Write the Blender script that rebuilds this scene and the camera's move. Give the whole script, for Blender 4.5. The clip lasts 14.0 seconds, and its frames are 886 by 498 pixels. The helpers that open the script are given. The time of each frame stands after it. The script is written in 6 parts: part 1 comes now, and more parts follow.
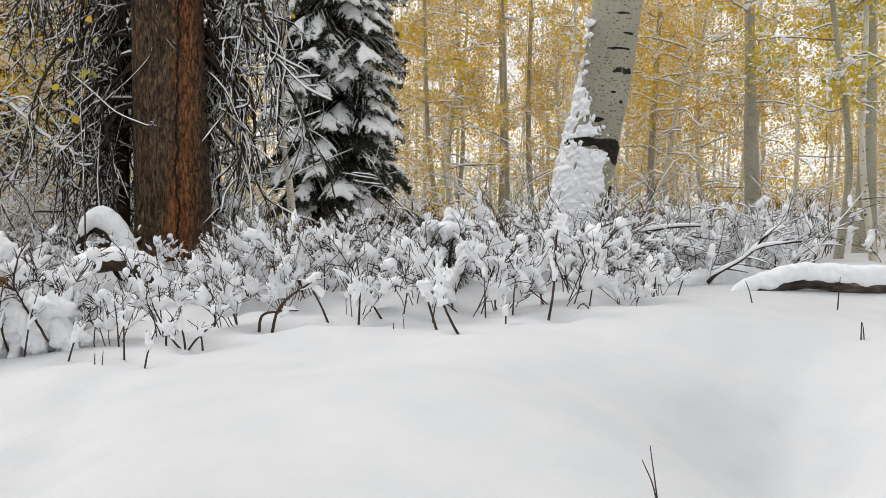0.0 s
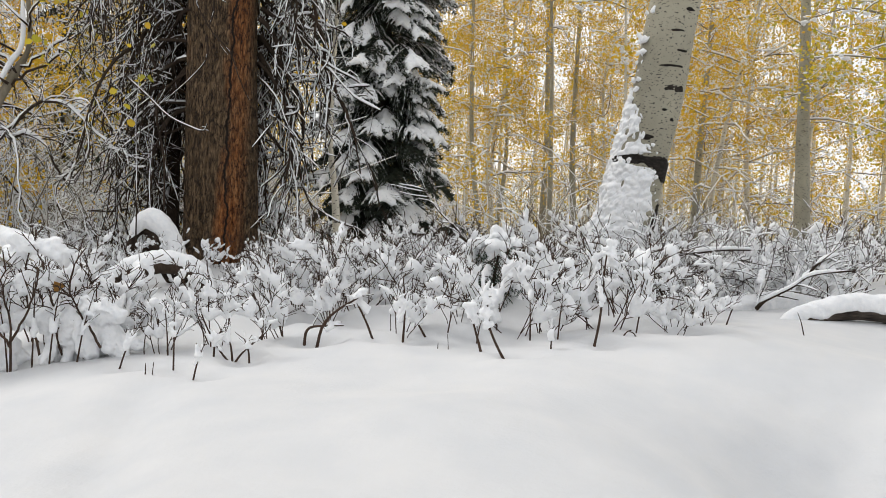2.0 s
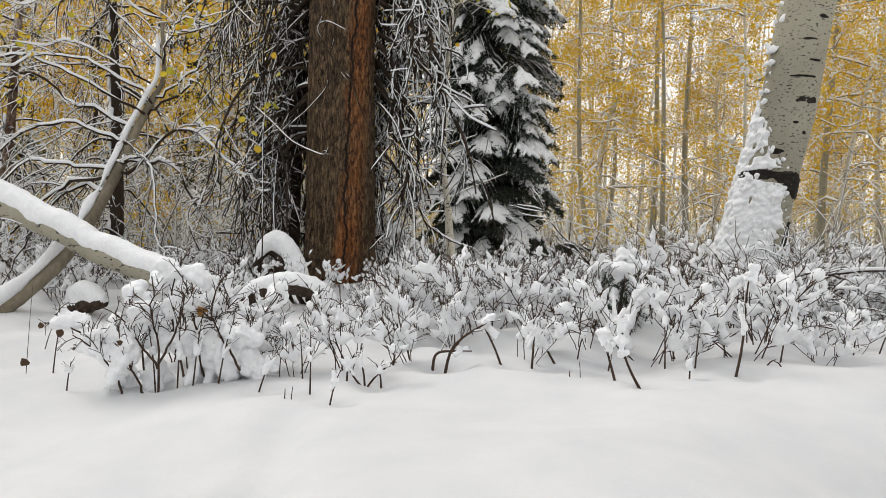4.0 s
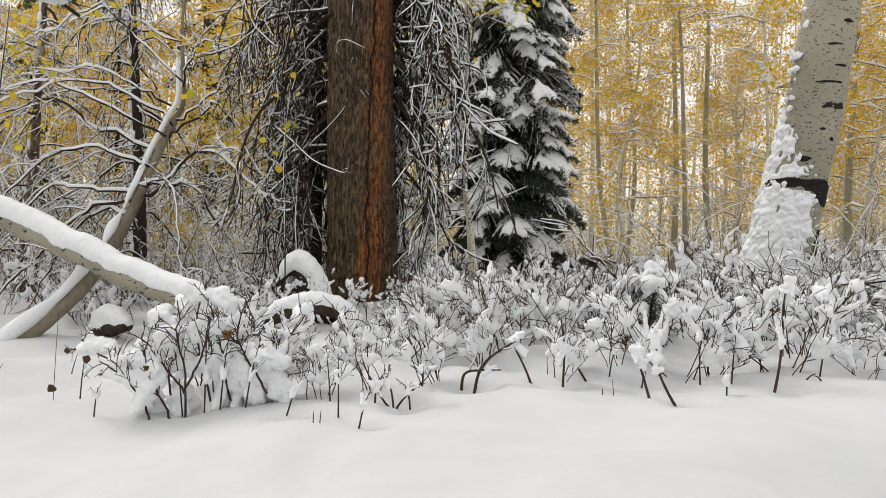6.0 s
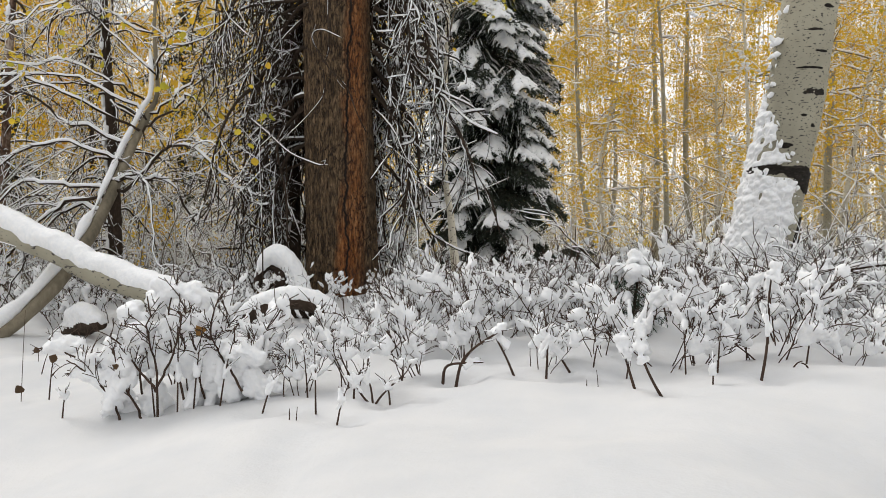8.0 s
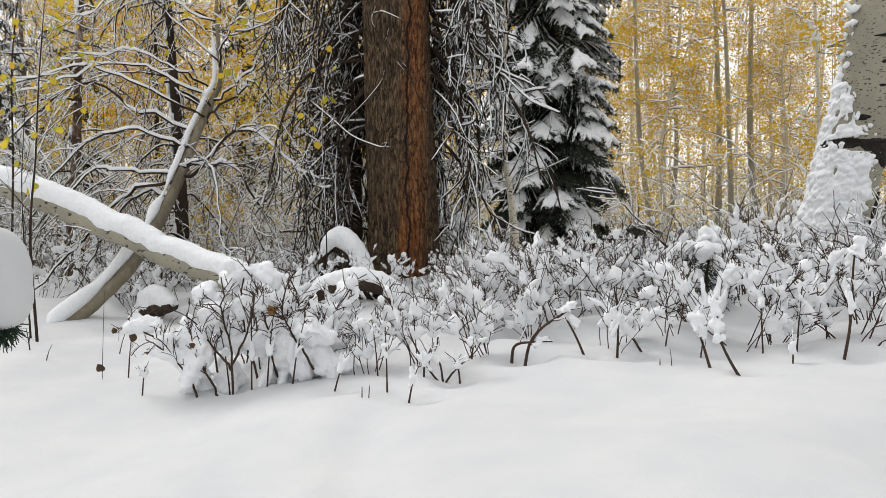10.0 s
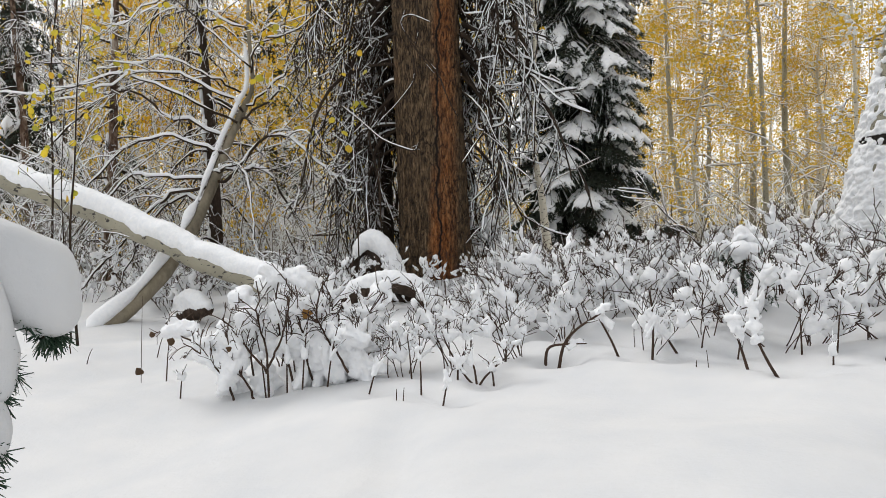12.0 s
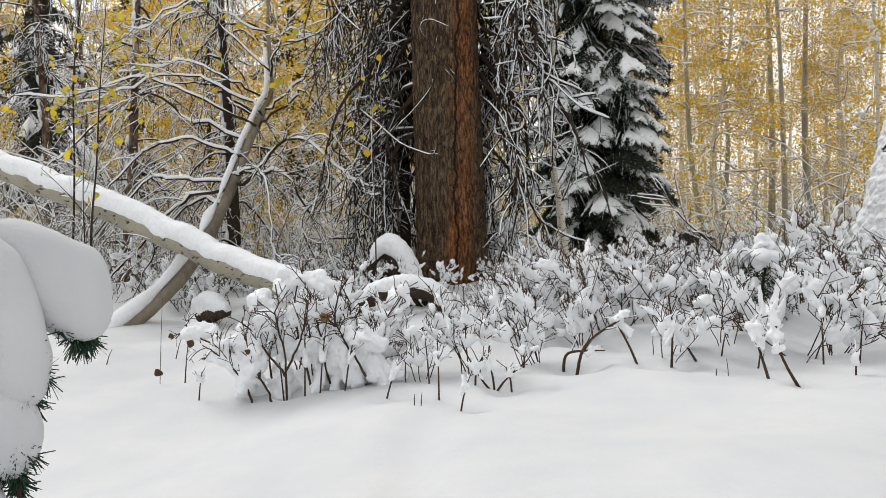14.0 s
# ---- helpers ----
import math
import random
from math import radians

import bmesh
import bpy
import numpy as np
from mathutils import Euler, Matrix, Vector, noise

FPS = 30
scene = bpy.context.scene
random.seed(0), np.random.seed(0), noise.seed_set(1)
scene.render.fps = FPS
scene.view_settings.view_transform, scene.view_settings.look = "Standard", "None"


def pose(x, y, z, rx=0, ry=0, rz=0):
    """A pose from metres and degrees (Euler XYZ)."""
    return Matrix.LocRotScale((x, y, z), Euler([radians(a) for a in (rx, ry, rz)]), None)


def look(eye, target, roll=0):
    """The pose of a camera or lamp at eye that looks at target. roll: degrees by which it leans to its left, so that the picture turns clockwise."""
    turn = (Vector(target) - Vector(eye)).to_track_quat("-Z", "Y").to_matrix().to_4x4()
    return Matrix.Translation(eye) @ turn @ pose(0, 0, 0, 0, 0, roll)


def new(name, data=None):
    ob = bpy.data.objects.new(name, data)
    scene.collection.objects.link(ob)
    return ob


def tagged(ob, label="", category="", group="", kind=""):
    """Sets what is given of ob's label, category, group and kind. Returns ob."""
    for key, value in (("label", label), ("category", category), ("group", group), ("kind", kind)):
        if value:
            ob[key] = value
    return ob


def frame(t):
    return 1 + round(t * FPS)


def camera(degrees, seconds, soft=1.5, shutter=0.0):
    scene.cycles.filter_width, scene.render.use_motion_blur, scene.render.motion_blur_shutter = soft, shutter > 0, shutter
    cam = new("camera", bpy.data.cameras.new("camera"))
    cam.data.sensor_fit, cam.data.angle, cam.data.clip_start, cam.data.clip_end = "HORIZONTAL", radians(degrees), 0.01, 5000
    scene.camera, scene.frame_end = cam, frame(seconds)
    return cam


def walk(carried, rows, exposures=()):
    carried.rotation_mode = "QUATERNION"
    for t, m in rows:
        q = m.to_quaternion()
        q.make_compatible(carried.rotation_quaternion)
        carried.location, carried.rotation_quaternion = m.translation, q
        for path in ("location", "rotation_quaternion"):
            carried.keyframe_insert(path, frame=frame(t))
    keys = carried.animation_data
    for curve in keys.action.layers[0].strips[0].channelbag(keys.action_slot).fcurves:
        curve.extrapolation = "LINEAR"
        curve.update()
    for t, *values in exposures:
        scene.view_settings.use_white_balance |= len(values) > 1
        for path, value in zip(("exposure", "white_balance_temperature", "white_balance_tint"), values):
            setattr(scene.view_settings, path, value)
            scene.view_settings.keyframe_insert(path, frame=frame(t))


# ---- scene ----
cam = camera(60.0, 14.0, soft=0.62)
PATH = [
    (0, (-0.014, 0.141, 0.561), (-0.008, 2.14, 0.506), 1.2),
    (0.5, (-0.02, 0.141, 0.58), (-0.022, 2.14, 0.522), 1.2),
    (1, (-0.032, 0.147, 0.605), (-0.047, 2.146, 0.544), 1.5),
    (1.5, (-0.039, 0.143, 0.621), (-0.083, 2.142, 0.563), 2.3),
    (2, (-0.063, 0.149, 0.646), (-0.156, 2.146, 0.594), 3.2),
    (2.5, (-0.124, 0.149, 0.723), (-0.286, 2.142, 0.671), 4.0),
    (3, (-0.188, 0.167, 0.732), (-0.424, 2.152, 0.686), 4.2),
    (3.5, (-0.218, 0.178, 0.702), (-0.521, 2.154, 0.667), 3.6),
    (3.7, (-0.196, 0.165, 0.692), (-0.527, 2.137, 0.659), 3.3),
    (5.8, (-0.259, 0.229, 0.687), (-0.668, 2.187, 0.692), 1.9),
    (6, (-0.245, 0.214, 0.706), (-0.653, 2.172, 0.713), 1.6),
    (6.5, (-0.245, 0.247, 0.709), (-0.63, 2.21, 0.725), 1.5),
    (7, (-0.24, 0.275, 0.701), (-0.595, 2.243, 0.72), 1.2),
    (7.2, (-0.234, 0.295, 0.699), (-0.582, 2.265, 0.715), 1.2),
    (9.5, (-0.299, 0.322, 0.665), (-0.76, 2.267, 0.619), 0.1),
    (10, (-0.309, 0.316, 0.666), (-0.812, 2.251, 0.614), 0.2),
    (10.5, (-0.312, 0.317, 0.666), (-0.845, 2.244, 0.611), -0.2),
    (11, (-0.313, 0.313, 0.669), (-0.866, 2.234, 0.615), -0.4),
    (11.5, (-0.317, 0.31, 0.671), (-0.883, 2.227, 0.621), -0.4),
    (12, (-0.318, 0.309, 0.672), (-0.897, 2.223, 0.624), -0.4),
    (12.5, (-0.324, 0.31, 0.673), (-0.916, 2.22, 0.627), -0.3),
    (13, (-0.329, 0.308, 0.673), (-0.931, 2.215, 0.627), -0.1),
    (13.5, (-0.332, 0.307, 0.672), (-0.945, 2.21, 0.631), -0.1),
    (14, (-0.333, 0.303, 0.678), (-0.95, 2.205, 0.64), 0.1),
]
# the clip's white balance warms a little in its middle
TINTS = [(0, 0.0, 6500, 10), (2.5, 0.0, 6540, 10), (3.5, 0.0, 6600, 10), (6, 0.0, 6690, 10), (7.2, 0.0, 6690, 10), (9.5, 0.0, 6520, 10), (14, 0.0, 6500, 10)]
walk(cam, [(t, look(eye, target, roll)) for t, eye, target, roll in PATH], TINTS)

# ---------------------------------------------------------------- light
world = bpy.data.worlds.new("overcast_sky")
scene.world = world
world.use_nodes = True
wn, wl = world.node_tree.nodes, world.node_tree.links
sky = wn.new("ShaderNodeTexSky")
sky.sky_type, sky.sun_disc = "NISHITA", False
sky.sun_elevation, sky.sun_rotation = radians(44), radians(-60)
sky.air_density, sky.dust_density, sky.ozone_density = 1.0, 4.0, 1.0
cloud = wn.new("ShaderNodeMix")
cloud.data_type = "RGBA"
cloud.inputs["Factor"].default_value = 0.86
cloud.inputs["B"].default_value = (9.5, 9.6, 9.72, 1)
wl.new(sky.outputs["Color"], cloud.inputs["A"])
wl.new(cloud.outputs["Result"], wn["Background"].inputs["Color"])
wn["Background"].inputs["Strength"].default_value = 0.114

sun = new("sun", bpy.data.lights.new("sun", "SUN"))
sun.data.energy, sun.data.angle, sun.data.color = 1.6, radians(24), (1.0, 0.98, 0.95)
sun.matrix_world = look((-6.6, 6.3, 7.3), (0, 2.5, 0))


# ---------------------------------------------------------------- materials
def material(name):
    m = bpy.data.materials.new(name)
    m.use_nodes = True
    return m, m.node_tree.nodes, m.node_tree.links, m.node_tree.nodes["Principled BSDF"]


def ramp(n, stops):
    r = n.new("ShaderNodeValToRGB")
    els = r.color_ramp.elements
    while len(els) < len(stops):
        els.new(0.5)
    for e, (p, c) in zip(els, stops):
        e.position, e.color = p, (*c, 1)
    return r


def noise_node(n, l, scale, detail=4.0, rough=0.55, stretch=(1, 1, 1), coords="Object"):
    tc, mp, tx = n.new("ShaderNodeTexCoord"), n.new("ShaderNodeMapping"), n.new("ShaderNodeTexNoise")
    mp.inputs["Scale"].default_value = stretch
    tx.inputs["Scale"].default_value, tx.inputs["Detail"].default_value, tx.inputs["Roughness"].default_value = scale, detail, rough
    l.new(tc.outputs[coords], mp.inputs["Vector"])
    l.new(mp.outputs["Vector"], tx.inputs["Vector"])
    return tx


def bump(n, l, b, height, strength, distance, before=None):
    bp = n.new("ShaderNodeBump")
    bp.inputs["Strength"].default_value, bp.inputs["Distance"].default_value = strength, distance
    l.new(height, bp.inputs["Height"])
    if before:
        l.new(before.outputs["Normal"], bp.inputs["Normal"])
    l.new(bp.outputs["Normal"], b.inputs["Normal"])
    return bp


def mixed(n, l, factor, a, b):
    mx = n.new("ShaderNodeMix")
    mx.data_type = "RGBA"
    l.new(factor, mx.inputs["Factor"])
    for sock, v in (("A", a), ("B", b)):
        if isinstance(v, tuple):
            mx.inputs[sock].default_value = (*v, 1)
        else:
            l.new(v, mx.inputs[sock])
    return mx.outputs["Result"]


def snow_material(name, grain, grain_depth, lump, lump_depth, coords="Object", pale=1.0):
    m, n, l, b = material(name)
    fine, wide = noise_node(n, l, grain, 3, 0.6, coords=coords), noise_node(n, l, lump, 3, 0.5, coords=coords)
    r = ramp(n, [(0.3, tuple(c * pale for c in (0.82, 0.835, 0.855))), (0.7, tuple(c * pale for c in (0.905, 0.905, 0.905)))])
    l.new(wide.outputs["Fac"], r.inputs["Fac"])
    l.new(r.outputs["Color"], b.inputs["Base Color"])
    b.inputs["Roughness"].default_value, b.inputs["Specular IOR Level"].default_value = 0.75, 0.2
    first = bump(n, l, b, wide.outputs["Fac"], 0.6, lump_depth)
    bump(n, l, b, fine.outputs["Fac"], 0.5, grain_depth, first)
    return m


def bark_material(name, colours, scale, stretch, depth, rough=0.9):
    m, n, l, b = material(name)
    a = noise_node(n, l, scale, 6, 0.65, stretch)
    w = noise_node(n, l, scale * 0.12, 3, 0.5)
    r = ramp(n, colours)
    add = n.new("ShaderNodeMath")
    add.operation = "MULTIPLY_ADD"
    add.inputs[1].default_value = 0.5
    l.new(w.outputs["Fac"], add.inputs[0])
    half = n.new("ShaderNodeMath")
    half.operation = "MULTIPLY"
    half.inputs[1].default_value = 0.5
    l.new(a.outputs["Fac"], half.inputs[0])
    l.new(half.outputs[0], add.inputs[2])
    l.new(add.outputs[0], r.inputs["Fac"])
    l.new(r.outputs["Color"], b.inputs["Base Color"])
    b.inputs["Roughness"].default_value, b.inputs["Specular IOR Level"].default_value = rough, 0.2
    bump(n, l, b, a.outputs["Fac"], 0.8, depth)
    return m


def spruce_bark_material():
    m, n, l, b = material("spruce_bark")
    plates = noise_node(n, l, 24, 8, 0.72, (1.4, 1.4, 0.40))
    fine = noise_node(n, l, 70, 4, 0.6, (1.2, 1.2, 0.7))
    wide = noise_node(n, l, 1.7, 3, 0.55, (1.3, 1.3, 0.55))
    vor = n.new("ShaderNodeTexVoronoi")
    vor.feature, vor.inputs["Scale"].default_value = "DISTANCE_TO_EDGE", 17
    tc, mp = n.new("ShaderNodeTexCoord"), n.new("ShaderNodeMapping")
    mp.inputs["Scale"].default_value = (2.1, 2.1, 0.36)
    warp = n.new("ShaderNodeVectorMath")
    warp.operation = "MULTIPLY_ADD"
    warp.inputs[1].default_value = (0.05, 0.05, 0.02)
    l.new(plates.outputs["Color"], warp.inputs[0])
    l.new(tc.outputs["Object"], warp.inputs[2])
    l.new(warp.outputs[0], mp.inputs["Vector"])
    l.new(mp.outputs["Vector"], vor.inputs["Vector"])
    grey = ramp(n, [(0.36, (0.016, 0.010, 0.006)), (0.5, (0.095, 0.062, 0.034)), (0.66, (0.23, 0.155, 0.09))])
    red = ramp(n, [(0.36, (0.05, 0.018, 0.008)), (0.5, (0.25, 0.088, 0.025)), (0.66, (0.42, 0.19, 0.07))])
    l.new(plates.outputs["Fac"], grey.inputs["Fac"])
    l.new(plates.outputs["Fac"], red.inputs["Fac"])
    # the flank where the outer bark has flaked away and the red inner bark shows
    sep = n.new("ShaderNodeVectorMath")
    sep.operation = "DOT_PRODUCT"
    sep.inputs[1].default_value = (0.953, 0.303, 0)
    l.new(tc.outputs["Object"], sep.inputs[0])
    off, away = n.new("ShaderNodeMath"), n.new("ShaderNodeMath")
    off.operation, away.operation = "SUBTRACT", "ABSOLUTE"
    off.inputs[1].default_value = 0.25
    shift = n.new("ShaderNodeMath")
    shift.operation = "MULTIPLY_ADD"
    shift.inputs[1].default_value = 0.34
    l.new(wide.outputs["Fac"], shift.inputs[0])
    l.new(sep.outputs["Value"], shift.inputs[2])
    l.new(shift.outputs[0], off.inputs[0])
    l.new(off.outputs[0], away.inputs[0])
    side = n.new("ShaderNodeMapRange")
    side.inputs["From Min"].default_value, side.inputs["From Max"].default_value = 0.19, 0.05
    l.new(away.outputs[0], side.inputs["Value"])
    patch = n.new("ShaderNodeMath")
    patch.operation = "MULTIPLY_ADD"
    patch.inputs[1].default_value = 2.4
    patch.inputs[2].default_value = -1.5
    l.new(wide.outputs["Fac"], patch.inputs[0])
    tot = n.new("ShaderNodeMath")
    tot.operation, tot.use_clamp = "ADD", True
    l.new(side.outputs["Result"], tot.inputs[0])
    l.new(patch.outputs[0], tot.inputs[1])
    colour = mixed(n, l, tot.outputs[0], grey.outputs["Color"], red.outputs["Color"])
    crack = n.new("ShaderNodeMapRange")
    crack.inputs["From Min"].default_value, crack.inputs["From Max"].default_value = 0.0, 0.075
    l.new(vor.outputs["Distance"], crack.inputs["Value"])
    sound = noise_node(n, l, 3.2, 4, 0.6, (1.2, 1.2, 0.6))
    smooth = ramp(n, [(0.46, (0, 0, 0)), (0.60, (0.62, 0.62, 0.62))])
    l.new(sound.outputs["Fac"], smooth.inputs["Fac"])
    whole = n.new("ShaderNodeMath")
    whole.operation = "MAXIMUM"
    l.new(crack.outputs["Result"], whole.inputs[0])
    l.new(smooth.outputs["Color"], whole.inputs[1])
    wander = noise_node(n, l, 2.6, 7, 0.62, (0.3, 0.3, 1.0))
    line, gap, split = n.new("ShaderNodeMath"), n.new("ShaderNodeMath"), n.new("ShaderNodeMapRange")
    line.operation, gap.operation = "MULTIPLY_ADD", "ABSOLUTE"
    line.inputs[1].default_value = 0.22
    l.new(wander.outputs["Fac"], line.inputs[0])
    l.new(sep.outputs["Value"], line.inputs[2])
    centre = n.new("ShaderNodeMath")
    centre.operation = "SUBTRACT"
    centre.inputs[1].default_value = 0.135
    l.new(line.outputs[0], centre.inputs[0])
    l.new(centre.outputs[0], gap.inputs[0])
    split.inputs["From Min"].default_value, split.inputs["From Max"].default_value = 0.006, 0.015
    l.new(gap.outputs[0], split.inputs["Value"])
    both = n.new("ShaderNodeMath")
    both.operation = "MULTIPLY"
    l.new(whole.outputs[0], both.inputs[0])
    l.new(split.outputs["Result"], both.inputs[1])
    crack = both
    l.new(mixed(n, l, crack.outputs[0], (0.016, 0.010, 0.007), colour), b.inputs["Base Color"])
    b.inputs["Roughness"].default_value, b.inputs["Specular IOR Level"].default_value = 0.85, 0.25
    first = bump(n, l, b, crack.outputs[0], 0.9, 0.015)
    second = bump(n, l, b, plates.outputs["Fac"], 0.8, 0.02, first)
    bump(n, l, b, fine.outputs["Fac"], 0.6, 0.005, second)
    return m


def aspen_bark_material(name, pale, mark_size):
    m, n, l, b = material(name)
    wide = noise_node(n, l, 2.2, 4, 0.6, (1, 1, 0.6))
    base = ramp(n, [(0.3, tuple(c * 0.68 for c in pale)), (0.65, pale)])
    l.new(wide.outputs["Fac"], base.inputs["Fac"])
    bands = noise_node(n, l, mark_size, 5, 0.6, (0.42, 0.42, 3.8))
    dots = noise_node(n, l, mark_size * 2.2, 2, 0.5, (0.7, 0.7, 1.5))
    band = ramp(n, [(0.645, (0, 0, 0)), (0.68, (1, 1, 1))])
    dot = ramp(n, [(0.62, (0, 0, 0)), (0.65, (1, 1, 1))])
    l.new(bands.outputs["Fac"], band.inputs["Fac"])
    l.new(dots.outputs["Fac"], dot.inputs["Fac"])
    mx = n.new("ShaderNodeMath")
    mx.operation = "MAXIMUM"
    l.new(band.outputs["Color"], mx.inputs[0])
    l.new(dot.outputs["Color"], mx.inputs[1])
    l.new(mixed(n, l, mx.outputs[0], base.outputs["Color"], (0.035, 0.03, 0.026)), b.inputs["Base Color"])
    b.inputs["Roughness"].default_value = 0.7
    fine = noise_node(n, l, 40, 4, 0.6, (0.5, 0.5, 3))
    first = bump(n, l, b, mx.outputs[0], 0.5, 0.006)
    bump(n, l, b, fine.outputs["Fac"], 0.4, 0.003, first)
    return m


def leaf_material(name, stops, by_tree=0.25):
    m, n, l, b = material(name)
    geo, info = n.new("ShaderNodeNewGeometry"), n.new("ShaderNodeObjectInfo")
    mixv = n.new("ShaderNodeMix")
    mixv.inputs["Factor"].default_value = by_tree
    l.new(geo.outputs["Random Per Island"], mixv.inputs["A"])
    l.new(info.outputs["Random"], mixv.inputs["B"])
    r = ramp(n, stops)
    l.new(mixv.outputs["Result"], r.inputs["Fac"])
    l.new(r.outputs["Color"], b.inputs["Base Color"])
    b.inputs["Roughness"].default_value = 0.55
    tr = n.new("ShaderNodeBsdfTranslucent")
    l.new(r.outputs["Color"], tr.inputs["Color"])
    sh = n.new("ShaderNodeMixShader")
    sh.inputs["Fac"].default_value = 0.5
    l.new(b.outputs["BSDF"], sh.inputs[1])
    l.new(tr.outputs["BSDF"], sh.inputs[2])
    l.new(sh.outputs["Shader"], n["Material Output"].inputs["Surface"])
    return m


# ground colour dimmed below the wads' to hold down brightly lit open snow
SNOW_GROUND_DIMMED = snow_material("snow_cover_dimmed", 55, 0.004, 3.5, 0.02, pale=0.68)
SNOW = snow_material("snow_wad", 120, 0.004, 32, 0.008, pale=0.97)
# same snow with shade put into its colour, for the near fir
SNOW_SHADED = snow_material("thick_snow_shaded", 150, 0.002, 9, 0.006, pale=0.66)
BARK_SPRUCE = spruce_bark_material()
BARK_DEAD = bark_material("dead_spruce_bark", [(0.3, (0.012, 0.008, 0.0055)), (0.55, (0.042, 0.029, 0.02)), (0.75, (0.11, 0.08, 0.06))], 30, (1, 1, 0.5), 0.006)
BARK_SCAR = bark_material("torn_aspen_bark", [(0.3, (0.007, 0.006, 0.005)), (0.55, (0.02, 0.017, 0.014)), (0.75, (0.07, 0.06, 0.05))], 24, (1, 1, 2.2), 0.008)
BARK_BROWN = bark_material("flaking_conifer_bark", [(0.36, (0.02, 0.013, 0.010)), (0.48, (0.10, 0.06, 0.04)), (0.56, (0.22, 0.16, 0.12)), (0.64, (0.42, 0.36, 0.30))], 20, (1, 1, 0.45), 0.03)
BARK_TWIG = bark_material("shrub_twig_bark", [(0.3, (0.022, 0.014, 0.010)), (0.7, (0.10, 0.064, 0.046))], 40, (1, 1, 0.5), 0.002)
BARK_LOG = bark_material("weathered_log_wood", [(0.35, (0.015, 0.012, 0.010)), (0.52, (0.075, 0.06, 0.05)), (0.68, (0.24, 0.20, 0.165))], 34, (0.22, 1, 1), 0.02)
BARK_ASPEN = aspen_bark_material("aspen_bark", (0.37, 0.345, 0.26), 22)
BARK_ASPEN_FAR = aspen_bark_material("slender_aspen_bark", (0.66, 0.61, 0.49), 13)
BARK_ASPEN_OLD = aspen_bark_material("weathered_aspen_bark", (0.34, 0.315, 0.235), 11)
BARK_BRANCH = bark_material("aspen_branch_bark", [(0.3, (0.10, 0.085, 0.06)), (0.7, (0.30, 0.26, 0.19))], 20, (1, 1, 0.5), 0.003)
NEEDLES = bark_material("fir_needles", [(0.3, (0.014, 0.019, 0.013)), (0.7, (0.05, 0.062, 0.044))], 12, (1, 1, 1), 0.002, 0.6)
NEEDLES_NEAR = bark_material("fir_needles_near", [(0.3, (0.012, 0.028, 0.018)), (0.7, (0.04, 0.075, 0.045))], 25, (1, 1, 1), 0.001, 0.5)
LEAF_YELLOW = leaf_material("aspen_leaf_gold", [(0.0, (0.25, 0.23, 0.02)), (0.25, (0.60, 0.43, 0.035)), (0.55, (0.80, 0.50, 0.035)), (0.75, (0.84, 0.60, 0.07)), (1.0, (0.58, 0.24, 0.015))])
LEAF_GREEN = leaf_material("aspen_leaf_turning", [(0.0, (0.16, 0.20, 0.02)), (0.3, (0.48, 0.43, 0.04)), (0.7, (0.76, 0.56, 0.045)), (1.0, (0.66, 0.37, 0.025))])
LEAF_OCHRE = leaf_material("ochre_leaf", [(0.0, (0.30, 0.15, 0.03)), (1.0, (0.42, 0.22, 0.05))])
LEAF_BROWN = leaf_material("withered_leaf", [(0.0, (0.05, 0.03, 0.018)), (1.0, (0.16, 0.09, 0.035))])


# ---------------------------------------------------------------- mesh tools
def joined(pieces):
    """Vertices, quads and triangles of several pieces as one."""
    vs, qs, ts, k = [], [], [], 0
    for v, q, t in pieces:
        vs.append(v)
        if len(q):
            qs.append(q + k)
        if len(t):
            ts.append(t + k)
        k += len(v)
    return (np.concatenate(vs) if vs else np.zeros((0, 3)), np.concatenate(qs) if qs else np.zeros((0, 4), int),
            np.concatenate(ts) if ts else np.zeros((0, 3), int))


def to_mesh(name, piece, mat, smooth=True):
    v, q, t = piece
    me = bpy.data.meshes.new(name)
    me.vertices.add(len(v))
    me.vertices.foreach_set("co", np.asarray(v, dtype=np.float32).ravel())
    nq, nt = len(q), len(t)
    me.loops.add(4 * nq + 3 * nt)
    me.loops.foreach_set("vertex_index", np.concatenate([np.asarray(q).ravel(), np.asarray(t).ravel()]).astype(np.int32))
    me.polygons.add(nq + nt)
    me.polygons.foreach_set("loop_start", np.concatenate([np.arange(nq) * 4, 4 * nq + np.arange(nt) * 3]).astype(np.int32))
    me.polygons.foreach_set("use_smooth", np.full(nq + nt, smooth))
    me.update(calc_edges=True)
    me.materials.append(mat)
    return me


def thing(name, at, label, category, group="", kind=""):
    ob = new(name)
    ob.location = at
    ob.empty_display_size = 0.1
    return tagged(ob, label, category, group, kind)


def part(name, piece, mat, parent, label="", smooth=True, kind=""):
    me = piece if isinstance(piece, bpy.types.Mesh) else to_mesh(name, piece, mat, smooth)
    ob = new(name, me)
    ob.parent = parent
    return tagged(ob, label, kind=kind)


def unit(a):
    return a / np.maximum(np.linalg.norm(a, axis=-1, keepdims=True), 1e-9)


